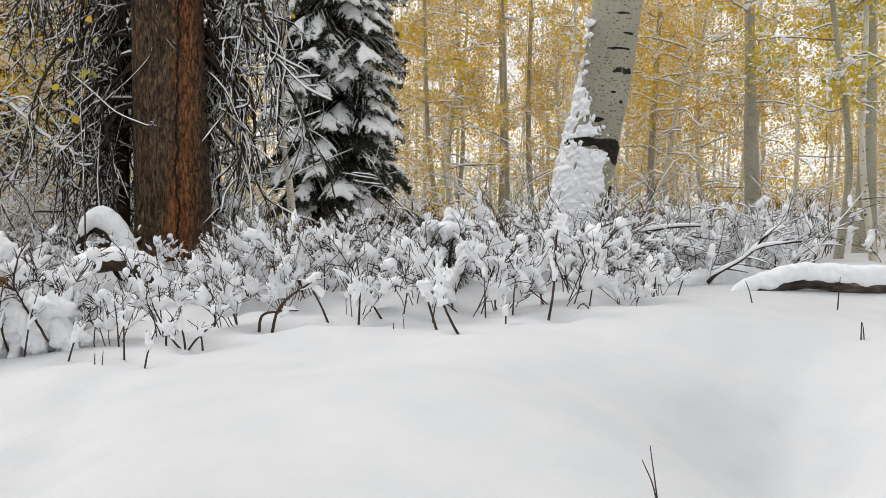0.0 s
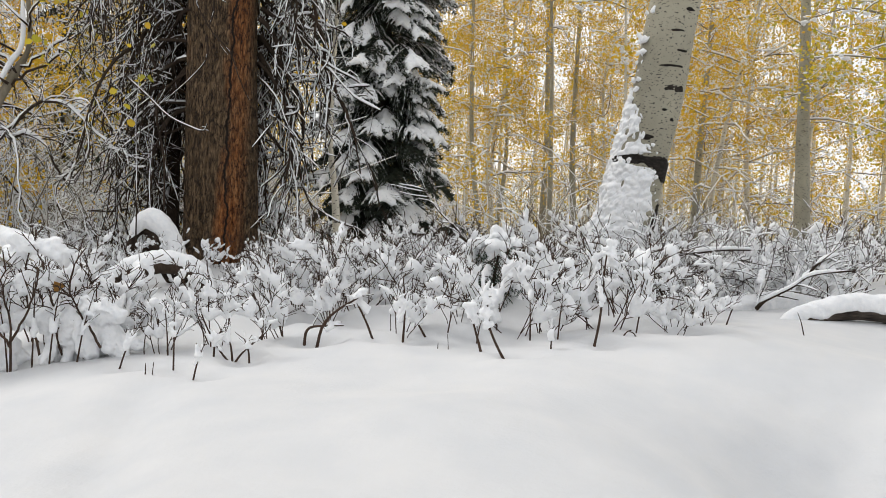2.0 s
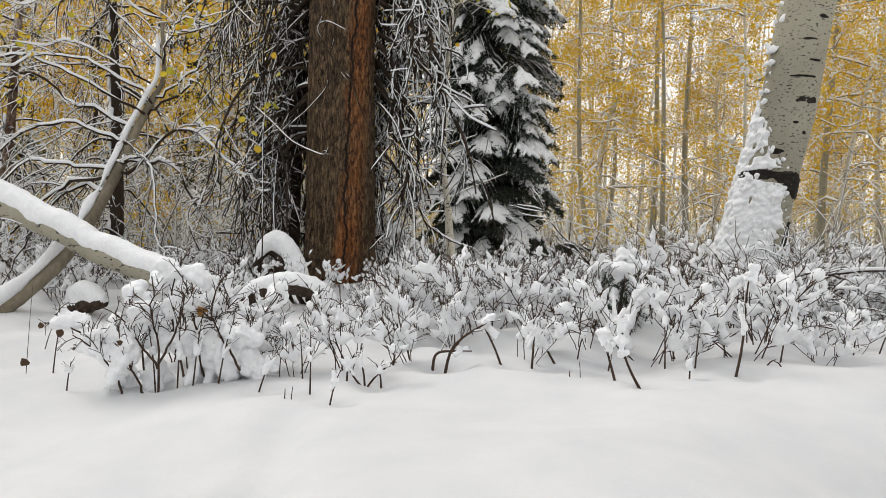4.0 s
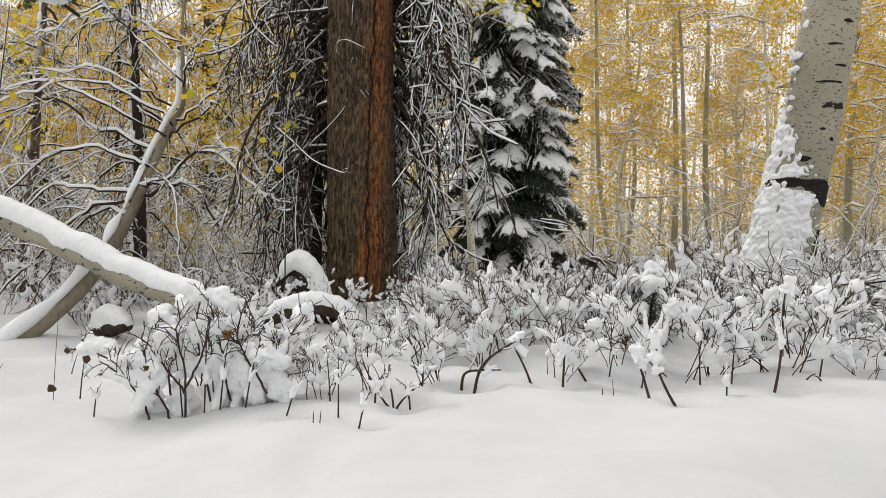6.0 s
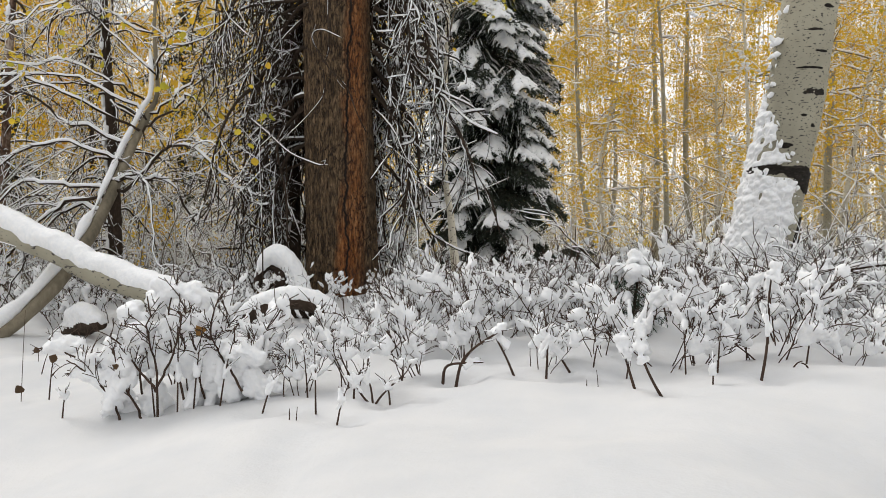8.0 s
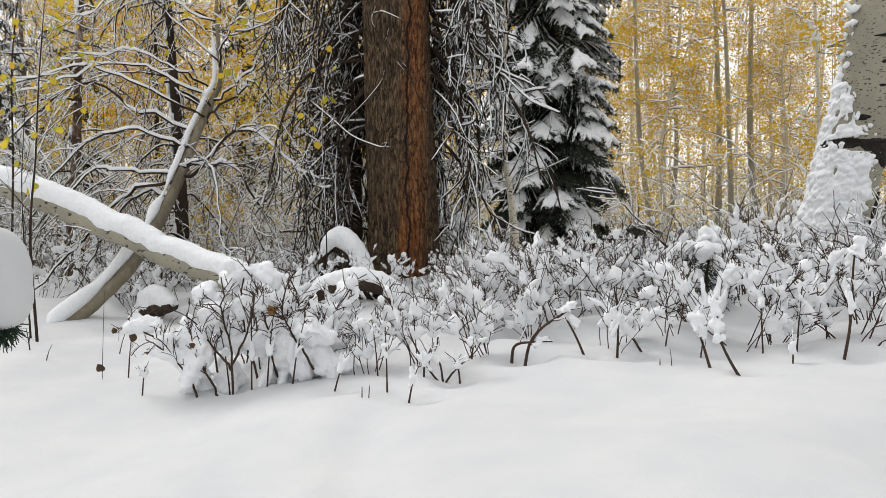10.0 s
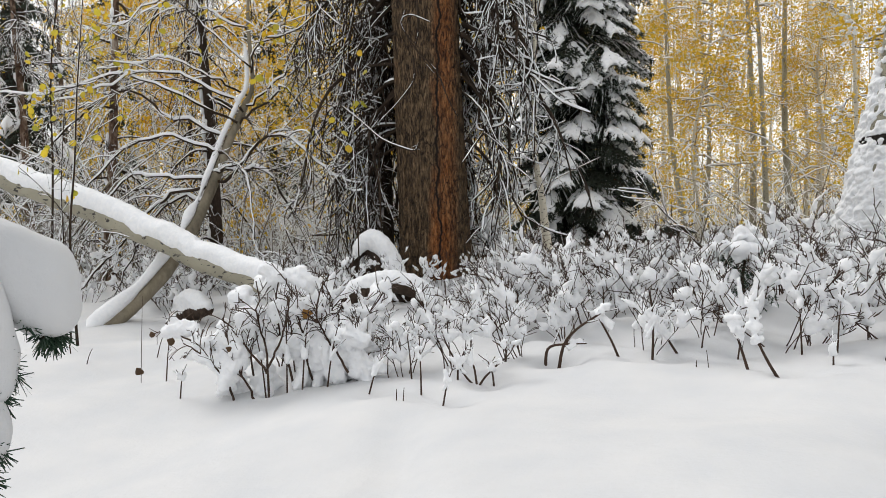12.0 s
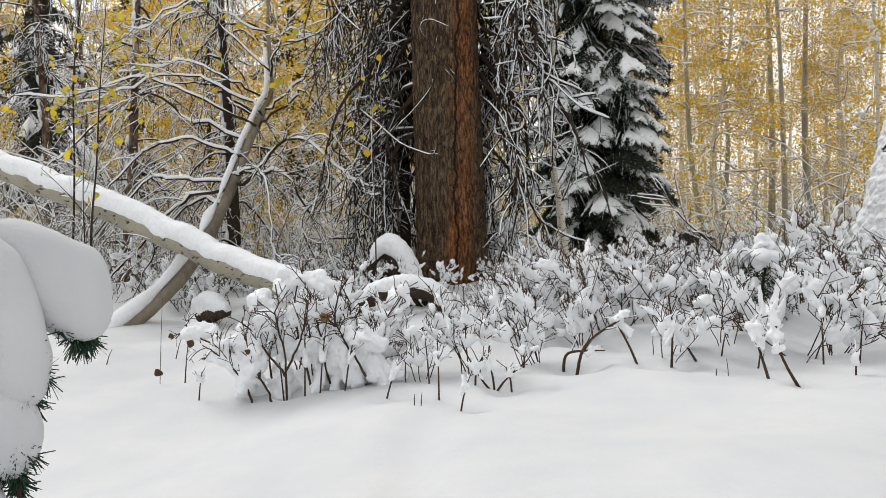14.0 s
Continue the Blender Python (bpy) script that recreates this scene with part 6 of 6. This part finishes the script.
build_stem("shrub_stem", [[(-1.166, 3.63, -0.039), (-1.216, 3.63, -0.011), (-1.271, 3.63, 0.068), (-1.309, 3.63, 0.138), (-1.344, 3.63, 0.224)],
                          [(-1.166, 3.63, -0.039), (-1.127, 3.63, -0.001), (-1.072, 3.63, 0.055), (-1.019, 3.63, 0.105), (-0.986, 3.63, 0.169)],
                          [(-1.166, 3.63, -0.039), (-1.179, 3.63, 0.029), (-1.200, 3.63, 0.092), (-1.190, 3.63, 0.161)],
                          [(-1.088, 3.63, 0.041), (-1.096, 3.63, 0.097), (-1.117, 3.63, 0.151)],
                          [(-1.037, 3.63, 0.089), (-1.034, 3.63, 0.135), (-1.050, 3.63, 0.179)],
                          [(-1.258, 3.63, 0.048), (-1.253, 3.63, 0.115), (-1.227, 3.63, 0.177)]],
           0.0075, "low forked shrub spreading like a fan in the snow", 406, 7, 0.07, 2, 0.014, "shrub", 3)
for k, (x, y, h, lean) in enumerate(((-2.02, 3.60, 0.38, 0.04), (-2.20, 3.58, 0.34, -0.06), (-1.90, 3.62, 0.33, 0.07), (-2.10, 3.60, 0.40, 0.0), (-1.23, 3.3, 0.17, 0.05), (-1.36, 3.42, 0.28, -0.01), (-1.62, 3.45, 0.22, 0.10), (-1.5, 3.7, 0.25, -0.03), (-2.7, 3.6, 0.15, 0.02), (0.35, 3.95, 0.3, 0.02), (0.75, 4.05, 0.35, 0.06),
                                     (0.22, 4.0, 0.28, -0.02), (1.12, 4.2, 0.2, 0.02), (1.32, 4.45, 0.22, 0.10), (-0.2, 4.1, 0.14, 0.03), (0.3, 3.75, 0.10, 0.0), (-3.08, 4.0, 0.27, 0.03), (-0.05, 3.98, 0.2, 0.04))):
    z = float(height(x, y))
    build_stem("shrub_stem", [[(x, y, z), (x + lean * 0.4, y, z + h * 0.5), (x + lean, y, z + h)]], 0.006, ONE, 420 + k, 5, 0.08, 2, 0.016)
TWIG = "short dry twig poking out of the snow"
for k, (x, y, h, lean, r) in enumerate(((-1.415, 3.26, 0.045, 0.0, 0.004), (-1.39, 3.27, 0.055, 0.005, 0.0035), (-0.179, 3.78, 0.075, -0.01, 0.003), (-0.23, 3.77, 0.03, 0.0, 0.004), (1.76, 3.35, 0.075, 0.0, 0.0045),
                                        (1.775, 3.35, 0.07, -0.012, 0.004), (2.255, 4.5, 0.19, 0.01, 0.006), (1.69, 4.3, 0.12, -0.045, 0.005), (0.66, 3.95, 0.03, 0.05, 0.006), (0.73, 3.9, 0.02, -0.04, 0.006),
                                        (-3.25, 4.0, 0.5, 0.02, 0.003), (-3.9, 4.3, 0.10, 0.05, 0.005), (-4.2, 4.5, 0.14, -0.03, 0.006), (-3.6, 4.6, 0.16, 0.06, 0.005), (-3.5, 4.9, 0.2, 0.1, 0.004),
                                        (-3.75, 5.1, 0.25, -0.12, 0.005), (-4.4, 4.7, 0.09, 0.02, 0.006))):
    z = float(height(x, y))
    build_stem("dry_twig", [[(x, y, z), (x + lean * 0.5, y, z + h * 0.55), (x + lean, y, z + h)]], r, TWIG, 450 + k, 0, 0, 0, 0.01, "twig")
# the dark twig close by
build_stem("dry_twig", [[(0.415, 1.58, 0.0), (0.405, 1.58, 0.06), (0.395, 1.6, 0.15)], [(0.415, 1.58, 0.0), (0.40, 1.58, 0.07), (0.378, 1.59, 0.125)]], 0.0028, "two dark bare twigs rising from the snow", 470, 0, 0, 0, 0.01, "twig")


# ---------------------------------------------------------------- brush heap beside the log
def build_brush():
    rs = np.random.RandomState(81)
    at = on_ground(1.95, 6.1)
    b = np.array(at)
    ob = thing("brush_heap", at, "tangled heap of dead sticks loaded with snow", "brushwood")
    for k in range(84):
        x, y = 1.1 + 1.6 * rs.rand(), 5.75 + 1.0 * rs.rand()
        z = float(height(x, y)) - 0.03
        ln = 0.35 + 0.45 * rs.rand()
        d = unit(np.array([rs.normal() * 0.55, rs.normal() * 0.3, 0.9]))
        p = (smooth_path([(x, y, z), tuple(np.array([x, y, z]) + d * ln * 0.5 + rs.normal(size=3) * 0.04), tuple(np.array([x, y, z]) + d * ln)], 9) - b)[None]
        pr = ((0.004 + 0.004 * rs.rand()) * np.linspace(1, 0.4, 9))[None]
        s, sr = sprouts(p, pr, 9, 0.28, rs, 0.9, 0.0, 0.1, n=5, wiggle=0.18)
        sr = np.maximum(sr, 0.0026)
        stick = part("stick", tubes(p, pr, 5), BARK_DEAD, ob)
        part("twig_spray", tubes(s, sr, 4), BARK_DEAD, stick, "", True, "stuff")
        i, j = rs.randint(2, 8, size=5), rs.randint(len(s), size=5)
        g = 0.012 + 0.02 * rs.rand(5) ** 1.5
        part("snow", joined([snow_on(p, pr, rs, 0.9, 0.006, 1.0), snow_on(s, sr, rs, 0.8, 0.004, 0.85, 4),
                             melt(p[0, i] + np.array([0, 0.015, 0.01]), p[0, i] + 0.07 * unit(s[j, 2] - p[0, i]) + np.array([0, 0.015, 0.008]), g, g * 0.7, 0.012, 0.007, 0.005, 50, k)]), SNOW, stick, "", True, "stuff")
    for pts in ([(1.95, 5.75, 0.2), (1.994, 5.7, 0.27), (2.144, 5.65, 0.37), (2.263, 5.6, 0.47), (2.51, 5.5, 0.52)], [(2.2, 5.62, 0.43), (2.35, 5.7, 0.56), (2.5, 5.75, 0.62)],
                [(1.3, 6.2, 0.50), (1.75, 6.1, 0.60), (2.1, 6.1, 0.62)], [(1.5, 6.5, 0.3), (1.9, 6.3, 0.5), (2.3, 6.2, 0.55)]):
        p = (smooth_path(pts, 14) - b)[None]
        pr = (0.016 * np.linspace(1, 0.4, 14))[None]
        s, sr = sprouts(p, pr, 5, 0.22, rs, 0.8, 0.0, 0.0, n=5)
        sr = np.maximum(sr, 0.003)
        stick = part("stick", tubes(p, pr, 6), BARK_DEAD, ob)
        part("twig_spray", tubes(s, sr, 4), BARK_DEAD, stick, "", True, "stuff")
        part("snow", joined([snow_on(p, pr, rs, 0.8, 0.008, 1.0, 7), snow_on(s, sr, rs, 0.8, 0.004, 0.8, 4)]), SNOW, stick, "", True, "stuff")


build_brush()


# ---------------------------------------------------------------- seedling under snow among the shrubs
def build_seedling(x, y, tall, seed):
    rs = np.random.RandomState(seed)
    at = on_ground(x, y, 0.02)
    ob = thing("fir_seedling", at, "small fir bowed down under lumps of snow", "tree")
    part("stem", tubes(np.array([(0, 0, 0), (0.02, 0, tall * 0.5), (0.05, 0, tall)]), np.array([0.012, 0.009, 0.004]), 7), BARK_DEAD, ob)
    for k in range(14):
        f = 0.25 + 0.75 * k / 13
        w, g, s = fir_bough(rs, 0.27 * (1.15 - 0.6 * f), 3, 8, 0.5, 0.022, True, 14)
        bough = part("bough", w, BARK_DEAD, ob)
        bough.matrix_basis = pose(0.03 * f, 0, tall * f, 0, 25, k * 137.5)
        part("needles", g, NEEDLES_NEAR, bough, "", False)
        part("snow", s, SNOW, bough)
    c = np.array([(0.02, -0.02, tall), (-0.10, -0.06, tall * 0.86), (0.12, -0.03, tall * 0.9), (0.0, -0.10, tall * 0.8), (-0.14, 0, tall * 0.7)])
    part("snow", wads(c, np.array([(0.075, 0.05, 0.045), (0.06, 0.05, 0.04), (0.05, 0.045, 0.035), (0.07, 0.05, 0.045), (0.055, 0.05, 0.06)]), rs, None, 3, 0.55), SNOW, ob, "rounded lumps of snow")


build_seedling(0.03, 4.95, 0.40, 91)


# ---------------------------------------------------------------- snow-laden fir bough close by
def build_near_fir():
    rs = np.random.RandomState(95)
    at = on_ground(-1.32, 0.80)
    b = np.array(at)
    ob = thing("young_fir", at, "young fir beside the path, its boughs buried in thick snow", "tree")
    part("stem", tubes(np.array([(0, 0, -0.05), (0.0, 0, 0.5), (0.02, 0, 1.1), (0.03, 0, 2.1)]), np.array([0.03, 0.025, 0.018, 0.006]), 10), BARK_DEAD, ob)
    spec = [((-1.32, 0.84, 0.66), (-1.23, 1.06, 0.625), (-1.15, 1.09, 0.605), (-1.105, 1.10, 0.58), (-1.085, 1.108, 0.545)), ((-1.31, 0.82, 0.66), (-1.17, 1.005, 0.625), (-1.117, 1.025, 0.572), (-1.104, 1.030, 0.50), (-1.10, 1.032, 0.455)),
            ((-1.31, 0.80, 0.52), (-1.17, 0.99, 0.485), (-1.121, 1.011, 0.455), (-1.105, 1.017, 0.41), (-1.10, 1.019, 0.355)), ((-1.31, 0.80, 0.40), (-1.18, 0.97, 0.37), (-1.125, 0.99, 0.33), (-1.11, 0.99, 0.26)), ((-1.32, 0.80, 0.55), (-1.5, 0.75, 0.53), (-1.65, 0.72, 0.42)), ((-1.32, 0.80, 0.45), (-1.35, 1.0, 0.43), (-1.40, 1.15, 0.32)),
            ((-1.32, 0.80, 0.5), (-1.4, 0.6, 0.48), (-1.45, 0.45, 0.36))]
    # unseen upper boughs, added to shade the snow on the lower ones
    for k in range(30):
        az, z, ln = math.radians(20 + k * 137.5), 1.10 + 0.027 * k, 0.64 - 0.015 * k
        spec.append(((-1.31, 0.80, z), (-1.31 + 0.6 * ln * math.cos(az), 0.80 + 0.6 * ln * math.sin(az), z - 0.01), (-1.31 + ln * math.cos(az), 0.80 + ln * math.sin(az), z - 0.09)))
    for at_spec, pts in enumerate(spec):
        low = at_spec in (1, 2, 3)
        p = smooth_path(np.array(pts) - b, 12)[None]
        side, sr = sprouts(p, np.full((1, 12), 0.005), 10, 0.06, rs, 0.8, 0.12, 0, n=5, start=0.55)
        side, sr = side[side[:, :, 0].max(1) < p[0, 10, 0] + 0.012], sr[side[:, :, 0].max(1) < p[0, 10, 0] + 0.012]
        allp = np.concatenate([p[:, 5:10], side])
        k = 80 if low else 44
        t = rs.rand(len(allp), k) * 3.99
        i = t.astype(int)
        row = np.arange(len(allp))[:, None]
        c = allp[row, i] + (allp[row, i + 1] - allp[row, i]) * (t - i)[..., None]
        ax = unit(allp[row, i + 1] - allp[row, i])
        off = unit(0.8 * rs.normal(size=c.shape) + ax * 0.5 + np.array([0.55, -0.4, -0.6]))
        nl = 0.026 * (0.75 + 0.4 * rs.rand(len(allp), k, 1))
        wd = unit(np.cross(off, rs.normal(size=c.shape))) * 0.0011
        v = np.stack([c - wd, c + wd, c + off * nl + wd * 0.6, c + off * nl - wd * 0.6], 2).reshape(-1, 3)
        bough = part("bough", joined([tubes(p, np.linspace(0.006, 0.003, 12)[None], 6), tubes(side, np.maximum(sr, 0.0016), 4)]), BARK_DEAD, ob)
        part("needles", (v, np.arange(len(v)).reshape(-1, 4), np.zeros((0, 3), int)), NEEDLES_NEAR, bough, "dark green needles", False)
        g = (0.042, 0.029, 0.023, 0.022)[at_spec] if at_spec < 4 else 0.036
        ca, cb = p[0, 3:10] + np.array([-0.012 if low else 0, 0, 0.032]), p[0, 4:11] + np.array([-0.014 if low else 0, 0, 0.022])
        r1 = g * (0.9 + 0.12 * np.sin(np.arange(7) * 1.7 + at_spec))
        part("snow", melt(ca, cb, r1, np.append(r1[1:], g * 0.82), 0.009, 0.012, 0.006, 14, at_spec), SNOW_SHADED, bough, "thick rounded snow")


build_near_fir()


# ---------------------------------------------------------------- saplings, last leaves
def build_sapling(x, y, pts, r, label, seed, n_leaves, side_len=0.7, leaf=0.06):
    rs = np.random.RandomState(seed)
    at = on_ground(x, y, 0.03)
    b = np.array(at)
    ob = thing("aspen_sapling", at, label, "tree", "saplings")
    p = np.concatenate([[[0, 0, 0]], np.array(pts, float) - b])
    p = smooth_path(p, 24)[None]
    pr = (r * np.linspace(1, 0.35, 24))[None]
    s, sr = sprouts(p, pr, 14, side_len, rs, 0.9, 0.03, 0.15, n=7, start=0.3, wiggle=0.16)
    t, tr = sprouts(s, sr, 4, side_len * 0.3, rs, 0.9, 0.05, n=4)
    sr, tr = np.maximum(sr, 0.0025), np.maximum(tr, 0.0018)
    part("trunk", tubes(p, pr, 8), BARK_DEAD, ob)
    part("branchwork", joined([tubes(s, sr, 4), tubes(t, tr, 3)]), BARK_DEAD, ob, "", True, "stuff")
    part("snow", joined([snow_on(p, pr, rs, 0.7, 0.004, 0.8, 5), snow_on(s, sr, rs, 0.8, 0.003, 0.8, 4), snow_on(t, tr, rs, 0.8, 0.002, 0.7, 3)]), SNOW, ob, "", True, "stuff")
    if n_leaves:
        ends = t[:, 1:].reshape(-1, 3)
        ends = ends[ends[:, 2] > 1.2]
        if len(ends):
            c = ends[rs.randint(len(ends), size=n_leaves)] + rs.normal(size=(n_leaves, 3)) * 0.06
            part("foliage", leaves(c, leaf, rs, 1.0, 7), LEAF_GREEN, ob, "last gold leaves", False, "stuff")


build_sapling(-4.60, 5.0, [(-4.654, 5.0, 0.604), (-4.6, 5.0, 1.2), (-4.565, 5.0, 1.75), (-4.5, 5.0, 2.4)], 0.011, "thin dark sapling with a few gold leaves", 501, 26, 0.6, 0.045)
build_sapling(-4.75, 5.1, [(-4.80, 5.1, 0.5), (-4.82, 5.1, 1.0), (-4.78, 5.1, 1.6)], 0.008, "thin dark sapling with a few gold leaves", 502, 10, 0.45)
build_sapling(-6.0, 6.2, [(-5.95, 6.2, 1.2), (-5.85, 6.1, 2.2), (-5.6, 6.0, 3.2)], 0.012, "thin dark sapling with a few gold leaves", 503, 60, 0.9, 0.05)
build_sapling(-2.95, 6.5, [(-2.97, 6.5, 0.9), (-3.0, 6.5, 1.5), (-2.96, 6.5, 2.1)], 0.007, "thin grey sapling beside the old spruce", 504, 12, 0.4)
build_sapling(1.78, 7.0, [(1.8, 7.0, 0.7), (1.87, 7.0, 1.1), (1.95, 7.0, 1.6)], 0.007, "thin bare sapling beside the leaning aspen", 505, 0, 0.4)
build_sapling(0.05, 6.0, [(-0.15, 6.0, 0.55), (-0.4, 6.0, 0.8), (-0.55, 6.0, 1.0)], 0.011, "bent bare sapling loaded with snow", 506, 0, 0.45)


def fallen_leaf(at, size, mat, label, seed):
    rs = np.random.RandomState(seed)
    a = np.linspace(0, 2 * np.pi, 12, endpoint=False)
    r = size * (1 + 0.12 * np.sin(3 * a + seed) + 0.08 * rs.normal(size=12))
    rim = np.stack([r * np.cos(a), 0.25 * size * np.cos(2 * a), r * 0.85 * np.sin(a)], -1)
    v = np.concatenate([[[0, -0.1 * size, 0]], rim, rim + np.array([0, 0.0015, 0]), [[0, -0.1 * size + 0.0015, 0]]])
    t = [(0, 1 + k, 1 + (k + 1) % 12) for k in range(12)] + [(25, 13 + (k + 1) % 12, 13 + k) for k in range(12)]
    ob = new("withered_leaf", to_mesh("withered_leaf", (v, np.zeros((0, 4), int), np.array(t)), mat))
    ob.location = at
    tagged(ob, label, "leaf")


fallen_leaf((-2.005, 3.62, 0.28), 0.027, LEAF_OCHRE, "yellow-brown leaf caught in a snowy shrub", 1)
fallen_leaf((-2.45, 3.62, 0.12), 0.022, LEAF_BROWN, "curled brown leaf caught in a snowy shrub", 2)
fallen_leaf((-3.25, 3.98, -0.12), 0.028, LEAF_BROWN, "curled dry leaf hanging from a twig", 3)
fallen_leaf((-3.62, 4.58, 0.0), 0.022, LEAF_BROWN, "curled dry leaf hanging from a twig", 4)
fallen_leaf((-2.655, 3.47, 0.143), 0.022, LEAF_BROWN, "curled brown leaf caught in a snowy shrub", 5)
fallen_leaf((-2.317, 3.44, 0.126), 0.015, LEAF_BROWN, "curled brown leaf caught in a snowy shrub", 6)
